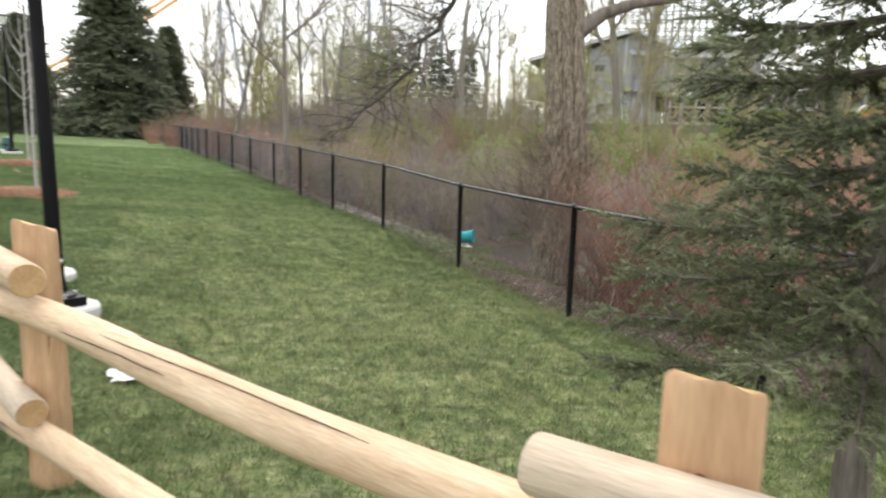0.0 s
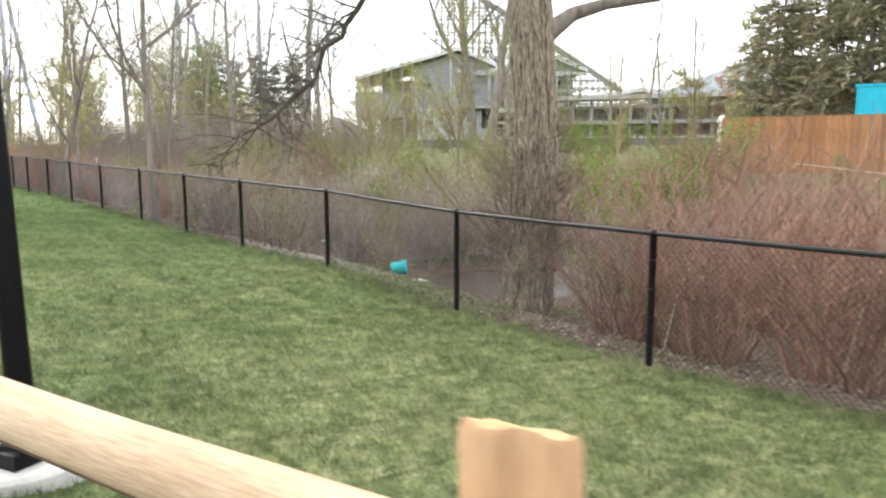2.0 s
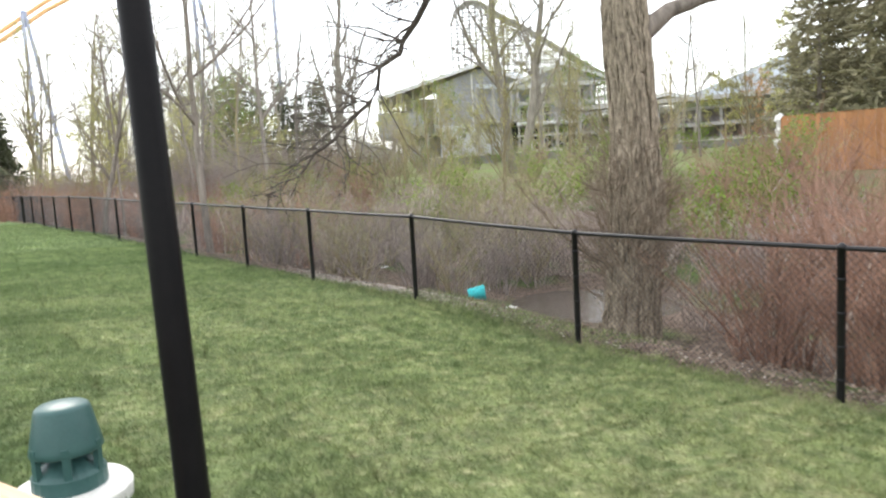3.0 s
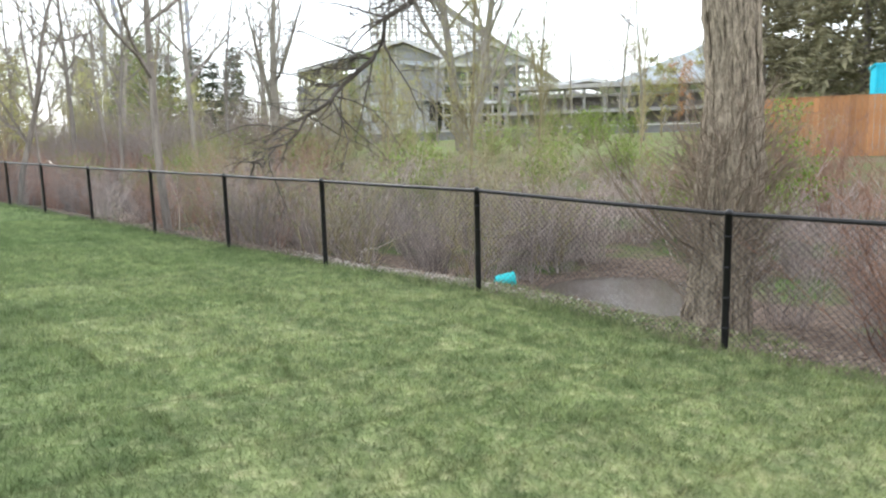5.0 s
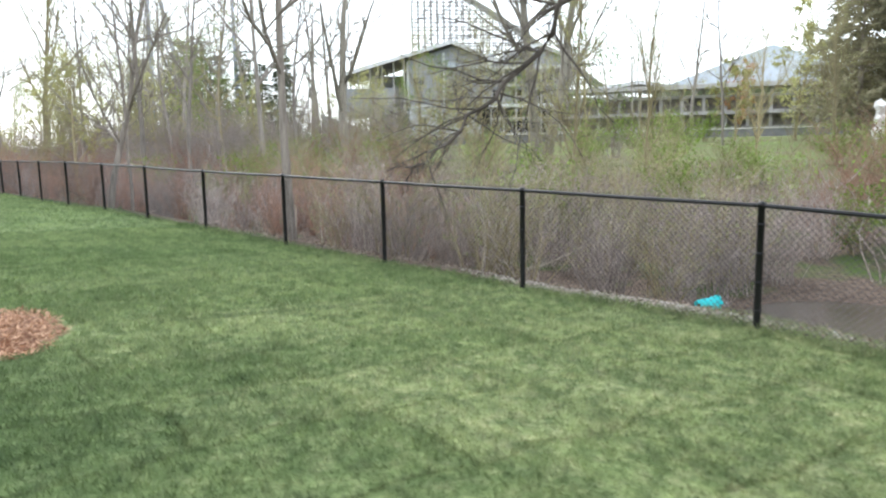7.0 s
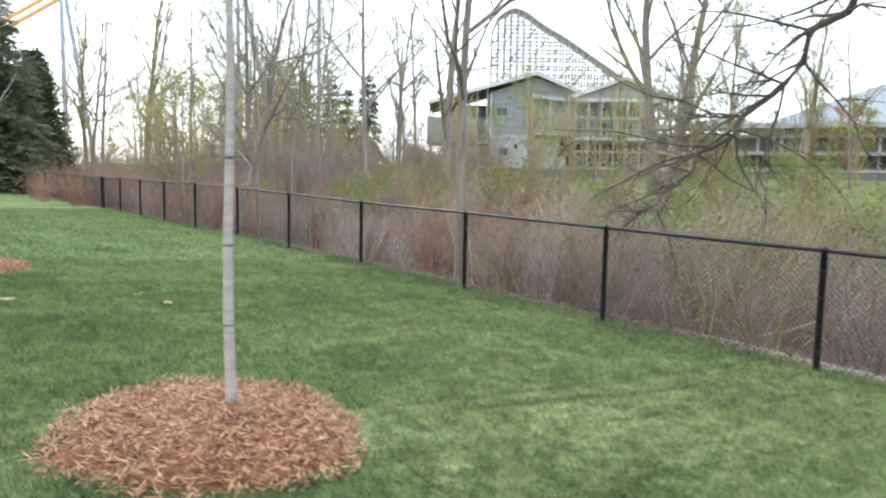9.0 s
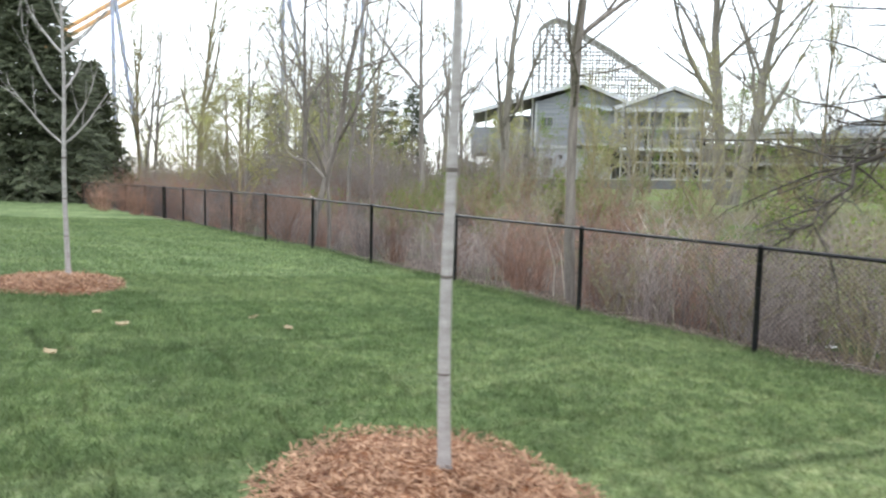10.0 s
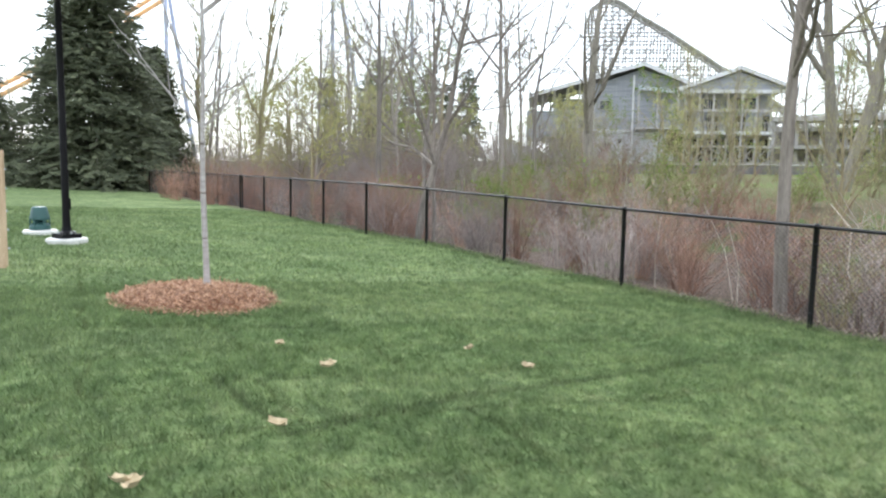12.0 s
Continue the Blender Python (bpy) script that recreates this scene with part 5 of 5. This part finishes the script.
fallen_branch([(7.8, -6.8, 1.1), (8.3, -6.0, 1.55), (8.5, -5.6, 1.85)], 0.022, "pale forked stick above the thicket")
fallen_branch([(3.5, 25.5, 1.3), (3.9, 27.0, 1.45), (4.2, 28.4, 1.4)], 0.05, "bleached fallen trunk lying over the thicket")
fallen_branch([(2.6, 9.4, -0.6), (3.1, 10.2, 0.4), (3.3, 10.3, 1.1), (3.7, 10.9, 1.5)], 0.016, "pale leaning dead sapling")
fallen_branch([(3.0, 12.2, -0.6), (3.3, 12.7, 0.5), (3.1, 13.1, 1.4)], 0.016, "pale leaning dead sapling")
fallen_branch([(1.6, 7.0, -0.6), (1.7, 7.1, 0.3), (1.6, 7.25, 0.95)], 0.012, "thin pale upright dead stem")


rs_stem = random.Random(63)
for x, y, h in ((1.5, 5.3, 1.2), (2.2, 6.4, 1.7), (1.2, 8.1, 1.1), (2.0, 9.0, 1.9), (1.6, 11.2, 1.6), (2.4, 13.6, 1.8), (1.4, 15.4, 1.5), (1.1, -5.6, 1.5), (1.5, -7.4, 1.6), (1.2, -9.2, 1.4)):
    lean = (rs_stem.uniform(-.25, .25), rs_stem.uniform(-.35, .35))
    bend = rs_stem.uniform(-.12, .12)
    foot = gz(x, y)
    fallen_branch([(x, y, foot - 0.05), (x + lean[0] * .4 + bend, y + lean[1] * .4, foot + h * .45), (x + lean[0], y + lean[1] + bend, foot + h)], rs_stem.uniform(.009, .016), "thin pale bare stem leaning in the thicket")


def paper(x, y, r, seed, label, dz=0.02):
    rs = random.Random(seed)
    p = thing("crumpled_sheet", label, "litter", (x, y, gz(x, y) + dz))
    s, n = Shape(), 14
    for i in range(n):
        for j in range(n):
            u, v = i / (n - 1) - .5, j / (n - 1) - .5
            h = 0.16 * r * (math.sin(u * 9 + seed) * math.cos(v * 8) + rs.uniform(-.5, .5)) + 0.22 * r * (1 - 3 * (u * u + v * v))
            s.v.append((2 * r * u * (1 + .15 * math.sin(v * 7)), 2 * r * v * .7, max(h, 0)))
    for i in range(n - 1):
        for j in range(n - 1):
            a = i * n + j
            s.f.append((a, a + 1, a + n + 1, a + n))
    part("sheet", s, M_WHITE, p)


paper(-5.0, -7.95, 0.17, 3, "crumpled white sheet lying on the grass", 0.05)
paper(1.75, -0.2, 0.14, 6, "scrap of white litter on the gravel", 0.03)
paper(4.3, 7.1, 0.10, 8, "scrap of white litter in the brush", 0.05)
for k, (x, y) in enumerate(((-6.84, 8.83), (-6.78, 8.9), (-5.36, 9.06), (-5.22, 8.43), (-6.91, 9.64), (-8.51, 7.32), (-8.46, 7.25), (-7.62, 7.75))):
    rs = random.Random(90 + k)
    lf = thing("dead_leaf", "curled pale tan dead leaf on the turf", "leaf", (x, y, gz(x, y) + 0.045), "dead leaves")
    s = Shape()
    for i in range(6):
        for j in range(4):
            u, v = i / 5 - .5, j / 3 - .5
            w = 1 - 1.6 * u * u
            s.v.append((0.11 * u, 0.075 * v * w, 0.05 * (u * u + 2 * v * v) + rs.uniform(0, .008)))
    for i in range(5):
        for j in range(3):
            a = i * 4 + j
            s.f.append((a, a + 1, a + 5, a + 4))
    part("blade", s, M_STRAW, lf)
    lf.rotation_euler = (0.2, 0.1, k * 1.7)


# ---- board fence, booth and wrapped post across the meadow ----
def board_fence():
    a, b = Vector((20.83, 4.34, 0)), Vector((25.0, -9.2, 0))
    d = (b - a).normalized()
    f = thing("board_fence", "tall orange-brown close-boarded wooden fence", "fence", (a.x, a.y, 0))
    L, w = (b - a).length, 0.19
    turn = math.atan2(d.y, d.x)
    rs = random.Random(2)
    s = Shape()
    s.box((0, 0, 1.2), (w - 0.008, 0.024, 2.4))
    base = s.mesh("board", M_BOARD)
    for k in range(int(L / w)):
        p = d * (k + .5) * w
        o = part("board", base, None, f)
        o.location = (p.x, p.y, 0.63 + rs.uniform(-.012, .012))
        o.rotation_euler = (0, 0, turn + rs.uniform(-.01, .01))
    for k in range(int(L / 2.4) + 1):
        s = Shape()
        p = d * k * 2.4 + Vector((-d.y, d.x, 0)) * 0.07
        s.box((p.x, p.y, 1.55), (0.1, 0.1, 2.9), turn)
        part("post", s, M_BOARD, f)
    s = Shape()
    c = d * L / 2
    s.box((c.x, c.y, 3.045), (L, 0.06, 0.025), turn)
    part("cap_rail", s, M_BOARD, f)


board_fence()


def booth():
    x, y, turn = 29.6, 0.5, math.atan2(-2.82, 0.9)
    z = gz(x, y)
    b = thing("booth", "turquoise corrugated metal booth with a dark serving hatch", "booth", (x, y, z))
    b.rotation_euler = (0, 0, turn)
    top = 4.5 - z
    s = Shape()
    s.box((0, 0, top / 2), (4.1, 2.4, top))
    part("body", s, M_CYANWALL, b)
    for k in range(19):
        xx = -1.98 + k * 0.22
        if -0.85 < xx < 0.88:
            continue
        s = Shape()
        s.box((xx, -1.22, top / 2), (0.09, 0.05, top - 0.15))
        part("rib", s, M_CYANWALL, b)
    # flat panel on the solid body, coloured as the hatch's inner shade
    s = Shape()
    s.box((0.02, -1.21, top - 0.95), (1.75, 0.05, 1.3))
    part("hatch", s, M_DARK, b, "near-black panel painted as the shade inside a serving hatch")
    s = Shape()
    s.box((2.07, 0, top / 2), (0.05, 2.36, top - .05))
    part("end_panel", s, M_CREAM, b, "cream end panel")
    s = Shape()
    s.box((0, 0, top + 0.03), (4.25, 2.55, 0.07))
    part("roof", s, M_CYANWALL, b)


booth()


def wrapped_post():
    x, y = 21.6, 4.75
    w = thing("wrapped_post", "post wrapped in torn white plastic sheet", "post", (x, y, gz(x, y)))
    rs, s = random.Random(12), Shape()
    prof = []
    for i in range(14):
        prof.append((0.2 + 0.06 * math.sin(i * 1.9) + rs.uniform(-.03, .03), 2.2 - i * 0.14 - 0.1))
    s.lathe([(0.0, 2.2)] + prof, 11)
    for i, v in enumerate(s.v):
        s.v[i] = (v[0] * rs.uniform(.8, 1.2), v[1] * rs.uniform(.8, 1.2), v[2] + rs.uniform(-.05, .05))
    part("sheet", s, M_WHITE, w)
    s = Shape()
    s.lathe([(0.06, -0.2), (0.06, 2.1)], 8)
    part("post", s, M_TRESTLE, w)


wrapped_post()


# ---- the grey building and park rides beyond the meadow ----
BX, BY = 61.44, 87.46
BR, BU = Vector((0.765, -0.644, 0)), Vector((0.644, 0.765, 0))
BTURN = math.atan2(BR.y, BR.x)


def bpt(r, u, z):
    return BR * r + BU * u + Vector((0, 0, z))


def house():
    h = thing("park_building", "large grey timber building with porches and shallow gabled roofs", "building", (BX, BY, 0))

    def block(name, r0, r1, u0, u1, z0, z1, mat, parent=h, label=""):
        s = Shape()
        s.box(bpt((r0 + r1) / 2, (u0 + u1) / 2, (z0 + z1) / 2), (abs(r1 - r0), abs(u1 - u0), z1 - z0), BTURN)
        return part(name, s, mat, parent, label)

    def gable(r0, rp, r1, z0, zp, z1, u0, u1, thick=0.45):
        s = Shape()
        for ra, za, rb, zb in ((r0, z0, rp, zp), (rp, zp, r1, z1)):
            b = len(s.v)
            for u in (u0, u1):
                for dz in (0, thick):
                    s.v += [tuple(bpt(ra, u, za + dz)), tuple(bpt(rb, u, zb + dz))]
            for q in ((0, 1, 3, 2), (4, 6, 7, 5), (0, 4, 5, 1), (2, 3, 7, 6), (0, 2, 6, 4), (1, 5, 7, 3)):
                s.f.append(tuple(b + i for i in q))
        roof = part("roof", s, M_ROOF, h, "shallow brown shingle roof")
        for ra, za, rb, zb in ((r0, z0, rp, zp), (rp, zp, r1, z1)):
            f = Shape()
            p, q = bpt(ra, u0 - 0.06, za + 0.1), bpt(rb, u0 - 0.06, zb + 0.1)
            bb = len(f.v)
            for o in (Vector((0, 0, -0.2)), Vector((0, 0, 0.38))):
                f.v += [tuple(p + o), tuple(q + o), tuple(p + o - BU * 0.12), tuple(q + o - BU * 0.12)]
            for k in ((0, 1, 5, 4), (2, 6, 7, 3), (0, 4, 6, 2), (1, 3, 7, 5), (4, 5, 7, 6), (0, 2, 3, 1)):
                f.f.append(tuple(bb + i for i in k))
            part("fascia", f, M_TRIM, roof, "pale painted barge board")
        return roof

    def gable_wall(r0, rp, r1, z0, zp, z1, u, base):
        s = Shape()
        for uu in (u, u + 0.3):
            s.v += [tuple(bpt(r0, uu, base)), tuple(bpt(r0, uu, z0)), tuple(bpt(rp, uu, zp)), tuple(bpt(r1, uu, z1)), tuple(bpt(r1, uu, base))]
        s.f += [(0, 1, 2, 3, 4), (9, 8, 7, 6, 5)] + [(i, (i + 1) % 5, 5 + (i + 1) % 5, 5 + i) for i in range(5)]
        return part("wall", s, M_SIDING, h)

    def window(r, u, z, w, hh):
        f = block("window", r - w / 2, r + w / 2, u - 0.12, u, z - hh / 2, z + hh / 2, M_TRESTLE, h, "small dark window in a timber frame")
        s = Shape()
        for k in (-1, 1):
            s.box(bpt(r + k * w * 0.24, u - 0.14, z), (w * 0.42, 0.06, hh * 0.84), BTURN)
        part("pane", s, M_PANE, f)

    def posts(name, rs, u, z0, z1, w=0.28):
        for r in rs:
            block(name, r, r + w, u, u + w, z0, z1(r) if callable(z1) else z1, M_TRESTLE)

    def railing(r0, r1, u, z, tall=1.1, gap=0.45):
        top = block("handrail", r0, r1, u, u + 0.16, z + tall - 0.12, z + tall, M_TRESTLE)
        s, k = Shape(), r0 + gap / 2
        while k < r1:
            s.box(bpt(k, u + 0.08, z + tall / 2), (0.09, 0.07, tall - 0.1), BTURN)
            k += gap
        part("balusters", s, M_TRESTLE, top)

    # tall block with a siding front, a pale lower storey and a deep open porch beside it
    block("wall", 8.2, 20, 0.3, 16, 8.1, 15.0, M_SIDING)
    block("lower_wall", 8.4, 20, 0.2, 16, 1.8, 8.0, M_PLASTER, h, "pale rendered lower wall")
    block("trim_band", 8.1, 14.0, -0.05, 0.2, 7.95, 8.3, M_TRIM)
    gable_wall(8.2, 15.0, 21.5, 14.7, 17.0, 14.8, 0.0, 8.1)
    for k in range(14):
        block("batten", 8.3 + k * 0.44, 8.38 + k * 0.44, -0.05, 0.0, 8.3, 14.8 + k * 0.13, M_SIDING)
    block("corner_board", 8.12, 8.42, -0.08, 0.0, 8.3, 14.6, M_TRIM)
    block("corner_board", 13.75, 14.0, -0.08, 0.0, 2.0, 16.2, M_TRIM)
    gable(-1.3, 15.0, 22.0, 12.75, 17.35, 14.4, -1.6, 17)
    window(9.95, -0.05, 11.85, 1.75, 1.35)
    window(10.4, 0.2, 5.8, 1.3, 1.3)
    block("vent", 12.0, 12.5, 0.08, 0.2, 6.3, 6.9, M_DARK, h, "small dark wall vent")
    block("deck", -1.4, 8.2, 0, 12, 6.9, 7.2, M_TRESTLE)
    block("parapet", -1.5, 6.0, -0.2, 0.1, 7.1, 10.9, M_SIDING)
    block("parapet", -1.5, -1.2, 0.1, 12, 7.1, 10.9, M_SIDING)
    block("back_wall", 2.5, 8.2, 9, 9.3, 7.2, 13.6, M_SIDING)
    block("wall", 2.0, 8.4, 7, 12, 1.8, 6.9, M_SIDING)
    posts("porch_post", (-1.2, 0.6, 2.4, 4.2, 6.0, 7.6), 0.0, 7.2, lambda r: 12.9 + (r + 1.3) * 0.28)
    posts("porch_post", (-1.2, 2.0, 5.0), 11.6, 7.2, lambda r: 12.9 + (r + 1.3) * 0.28)
    posts("porch_post", (-1.0, 1.4, 3.8, 6.2), 0.0, 1.8, 7.0, 0.34)
    for r in (-1.0, 1.4, 3.8):
        s = Shape()
        s.beam(bpt(r, 0.1, 3.2), bpt(r + 2.5, 0.1, 6.7), 0.16)
        part("brace", s, M_TRESTLE, h)
    railing(5.9, 8.1, -0.15, 9.6)
    # ramp coming down beside the porch
    s = Shape()
    b0 = [bpt(-5.2, 1.0, 1.8), bpt(-5.2, 1.0, 7.2), bpt(5.0, -2.6, 1.8), bpt(5.0, -2.6, 3.3)]
    for off in (Vector((0, 0, 0)), BU * 0.4):
        s.v += [tuple(p + off) for p in b0]
    s.f += [(0, 2, 3, 1), (4, 5, 7, 6), (1, 3, 7, 5), (0, 1, 5, 4), (2, 6, 7, 3), (0, 4, 6, 2)]
    part("ramp_wall", s, M_PLASTER, h, "pale sloping ramp wall")
    # link between the blocks: pale metal roof over a balcony and a dark doorway
    s = Shape()
    pr = [bpt(14.5, 6, 17.5), bpt(22.5, 6, 16.6), bpt(22.5, -1.4, 13.3), bpt(14.5, -1.4, 14.1)]
    s.v += [tuple(p) for p in pr] + [tuple(p - Vector((0, 0, 0.2))) for p in pr]
    s.f += [(0, 3, 2, 1), (4, 5, 6, 7), (0, 1, 5, 4), (1, 2, 6, 5), (2, 3, 7, 6), (3, 0, 4, 7)]
    metal = part("roof", s, M_ROOFBLUE, h, "pale standing-seam metal roof")
    for k in range(9):
        a, b = pr[0].lerp(pr[1], k / 8), pr[3].lerp(pr[2], k / 8)
        s = Shape()
        s.beam(a + Vector((0, 0, 0.04)), b + Vector((0, 0, 0.04)), 0.07)
        part("seam", s, M_ROOFBLUE, metal)
    # no hole in the wall: the doorway's shade is a near-black slab
    block("doorway", 18.9, 21.4, 0.0, 0.18, 5.2, 8.1, M_DARK, h, "near-black panel painted as the shade inside a doorway")
    block("balcony", 14.2, 22, -2.0, 0.2, 8.3, 8.6, M_TRESTLE)
    railing(14.2, 22, -2.0, 8.6, 1.3)
    posts("porch_post", (14.3, 17.0, 19.8), -1.9, 8.6, 13.9)
    window(17.2, 0.25, 11.6, 2.2, 1.8)
    # gabled wing with two open decks, posts and crossed braces
    block("wall", 21.0, 34.2, 3.0, 16, 1.8, 14.0, M_SIDING)
    gable_wall(20.6, 28.1, 34.6, 13.9, 16.4, 14.2, -1.6, 13.7)
    gable(19.6, 28.1, 35.4, 13.6, 16.7, 13.9, -2.4, 17)
    block("lintel", 20.4, 34.8, -2.0, -1.6, 13.4, 13.9, M_TRIM)
    window(30.6, 2.9, 12.4, 3.2, 1.9)
    window(25.4, 2.9, 12.2, 2.2, 1.9)
    for k, (z, deep) in enumerate(((10.8, 0.35), (7.7, 0.4), (5.8, 0.3), (3.5, 0.3))):
        block("deck_beam", 20.6, 50 if k else 35, -2.3, -2.0, z, z + deep, M_TRIM if k == 1 else M_TRESTLE)
    block("deck", 20.6, 50, -2.0, 3.0, 7.5, 7.75, M_TRESTLE)
    posts("deck_post", [20.8 + k * 1.95 for k in range(8)], -1.95, 1.8, 13.6, 0.26)
    posts("deck_post", [37.2 + k * 2.1 for k in range(7)], -1.95, 1.8, 9.6, 0.26)
    railing(20.8, 50, -2.2, 8.05, 1.3)
    for k in range(7):
        r = 20.9 + k * 1.95
        s = Shape()
        s.beam(bpt(r, -1.7, 3.7), bpt(r + 1.9, -1.7, 5.8), 0.1)
        s.beam(bpt(r, -1.7, 5.8), bpt(r + 1.9, -1.7, 3.7), 0.1)
        part("cross_brace", s, M_TRESTLE, h)
    # bays are near-black slabs before the wall, their shade put into colour
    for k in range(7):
        block("dark_bay", 21.3 + k * 1.95, 22.7 + k * 1.95, 2.7, 2.95, 3.2, 7.2, M_DARK, h, "near-black panel painted as the shade of a bay under the deck")
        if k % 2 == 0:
            block("dark_bay", 21.3 + k * 1.95, 22.7 + k * 1.95, 2.7, 2.95, 8.2, 10.6, M_DARK, h, "near-black panel painted as the shade of a bay on the upper deck")
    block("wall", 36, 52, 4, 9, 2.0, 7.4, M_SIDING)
    # same shade-coloured slabs under the lower roof
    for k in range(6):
        block("dark_bay", 37.2 + k * 2.3, 38.8 + k * 2.3, 3.75, 3.95, 3.0, 6.8, M_DARK, h, "near-black panel painted as the shade of a bay under the deck")
    gable(35.6, 44, 52, 9.7, 10.9, 9.7, -2.6, 9.5, 0.3)


house()


def wooden_coaster():
    c = thing("wooden_coaster", "grey timber lattice of a wooden roller coaster", "roller coaster", (120, 145, 0))
    r0, L = Vector((0.765, -0.644, 0)), 96.0
    side = Vector((0.644, 0.765, 0))

    def top(q):
        return float(np.interp(q + 4, (4, 5.5, 8, 10.5, 13.5, 17, 24, 40, 48, 60, 100), (39.5, 43, 45, 45.4, 44, 41.4, 37.5, 27, 22, 14, 11)))
    r_start = r0 * 4
    step, rows = 1.7, 2.1
    lat = {u: Shape() for u in (0, 5)}
    for u, s in lat.items():
        k = 0
        while k * step < L:
            q = k * step
            t = float(top(q))
            p = r_start + r0 * q + side * u
            s.beam(p + Vector((0, 0, 2)), p + Vector((0, 0, t)), 0.32)
            q2 = q + step
            t2 = float(top(q2))
            z = 12.0
            while z < min(t, t2):
                a, b = p + Vector((0, 0, z)), r_start + r0 * q2 + side * u + Vector((0, 0, z))
                s.beam(a, b, 0.26)
                if (k + int(z)) % 3 == 0 and z + rows < min(t, t2):
                    s.beam(a, b + Vector((0, 0, rows)), 0.15)
                z += rows
            k += 1
        part("trestle", s, M_TRESTLE, c)
    s = Shape()
    pts = [r_start + r0 * q + Vector((0, 0, float(top(q)) + 0.3)) for q in np.arange(0, L, 1.5)]
    for u in (0, 1.2, 2.6, 5):
        s.tube([p + side * u for p in pts], [0.36] * len(pts), 4)
    part("track", s, M_TRESTLE, c)
    s = Shape()
    for p in pts:
        s.beam(p, p + side * 5, 0.2)
    part("cross_ties", s, M_TRESTLE, c)


wooden_coaster()


def steel_ride():
    c = thing("steel_coaster", "orange steel roller coaster track on tall blue columns", "roller coaster", (15, 152, 0))
    s = Shape()
    for dz in (0, 1.6):
        s.tube([(-60, 8, -3 + dz), (-32, 4, 6 + dz), (-12, 1, 18.5 + dz), (0, 0, 27.6 + dz), (12, -1, 36.6 + dz), (26, -3, 45 + dz)], [0.42] * 6, 8)
    part("track", s, M_ORANGE, c, "orange track rising to the left")
    for x, y, z, lx in ((7.6, -1.3, 36, 0), (13.0, -1.3, 36, -5), (37.6, -11, 48, 0), (44.8, -14.7, 45, -9), (52, -18, 44, 0)):
        s = Shape()
        s.tube([(x, y, 0), (x + lx, y, z)], [0.42, 0.36], 10)
        part("column", s, M_BLUE, c)


steel_ride()


def gallery():
    g = thing("queue_gallery", "long low roofed timber gallery with dark open bays", "building", (68.6, 53.8, 0))
    d = Vector((14.8, -28.6, 0)).normalized()
    turn, L = math.atan2(d.y, d.x), 52.0
    for z, h, w in ((5.2, 0.4, 3.0), (7.2, 0.35, 0.4), (8.3, 0.5, 4.2), (3.4, 0.35, 0.4)):
        s = Shape()
        s.box((d.x * L / 2, d.y * L / 2, z), (L, w, h), turn)
        part("beam", s, M_TRESTLE, g)
    for k in range(22):
        s, p = Shape(), d * (k * L / 21)
        s.box((p.x, p.y, 5.0), (0.35, 0.35, 6.6), turn)
        part("post", s, M_TRESTLE, g)
    s = Shape()
    back = Vector((-d.y, d.x, 0)) * 2.0
    s.box((d.x * L / 2 + back.x, d.y * L / 2 + back.y, 4.6), (L, 0.2, 5.6), turn)
    part("back_wall", s, M_ROOF, g)
    s, e = Shape(), Vector((-d.y, d.x, 0))
    for a, z in ((11.0, 8.25), (25, 13.2), (39, 8.4)):
        for u in (0, 14):
            p = d * a + e * (u + 3)
            s.v.append((p.x, p.y, z))
    s.f += [(0, 1, 3, 2), (2, 3, 5, 4), (0, 2, 4), (1, 5, 3), (0, 4, 5, 1)]
    part("roof", s, M_ROOFBLUE, g, "pale metal gable roof")


gallery()


def low_wall():
    w = thing("retaining_wall", "long low grey wall along the far side of the meadow", "wall", (46, 40, 0))
    a, b = Vector((-2, 18, 0)), Vector((12, -26, 0))
    s, d = Shape(), (b - a).normalized()
    c = (a + b) / 2
    s.box((c.x, c.y, 2.1), ((b - a).length, 0.4, 1.5), math.atan2(d.y, d.x))
    part("wall", s, M_ROAD, w)
    s = Shape()
    s.box((c.x, c.y, 2.9), ((b - a).length + .1, 0.55, 0.1), math.atan2(d.y, d.x))
    part("coping", s, M_CONC, w)


low_wall()


def leaf_litter():
    rs, s = random.Random(31), Shape()
    for _ in range(7000):
        x, y = 0.1 + abs(rs.gauss(0, 1.6)), rs.uniform(-13, 14)
        d = Vector((rs.uniform(-1, 1), rs.uniform(-1, 1), rs.uniform(-.3, .5))).normalized()
        sd = d.cross(Vector((rs.uniform(-.6, .6), rs.uniform(-.6, .6), 1))).normalized()
        s.leaf((x, y, gz(x, y) + rs.uniform(0.005, 0.03)), d, sd, rs.uniform(.04, .1), rs.uniform(.025, .06))
    tagged(new("leaf_litter", s.mesh("leaf_litter", M_LITTER)), "dry dead leaves strewn under the thicket", "leaf litter", kind="stuff")


leaf_litter()


M_RUST = leaf_material("rust_orange_buds", (0.32, 0.15, 0.07), (0.56, 0.34, 0.18))
put_tree(tree_meshes(150, 7.5, 0.13, M_SHOOT, M_RUST, buds=10, bud=0.2, start=0.15), 77.0, 34.0, "small tree in rust-orange spring bud", 0.4, 1.0, name="budding_tree")
for x, y, a, k in ((51.5, 15.0, 1.2, 0.9), (46.5, 21.0, 2.4, 0.7)):
    put_tree(tree_meshes(151 + int(x), 8.0, 0.13, M_SHOOT, M_BUD, buds=10, bud=0.2, start=0.1), x, y, "round tree in yellow-green spring leaf", a, k, name="budding_tree")
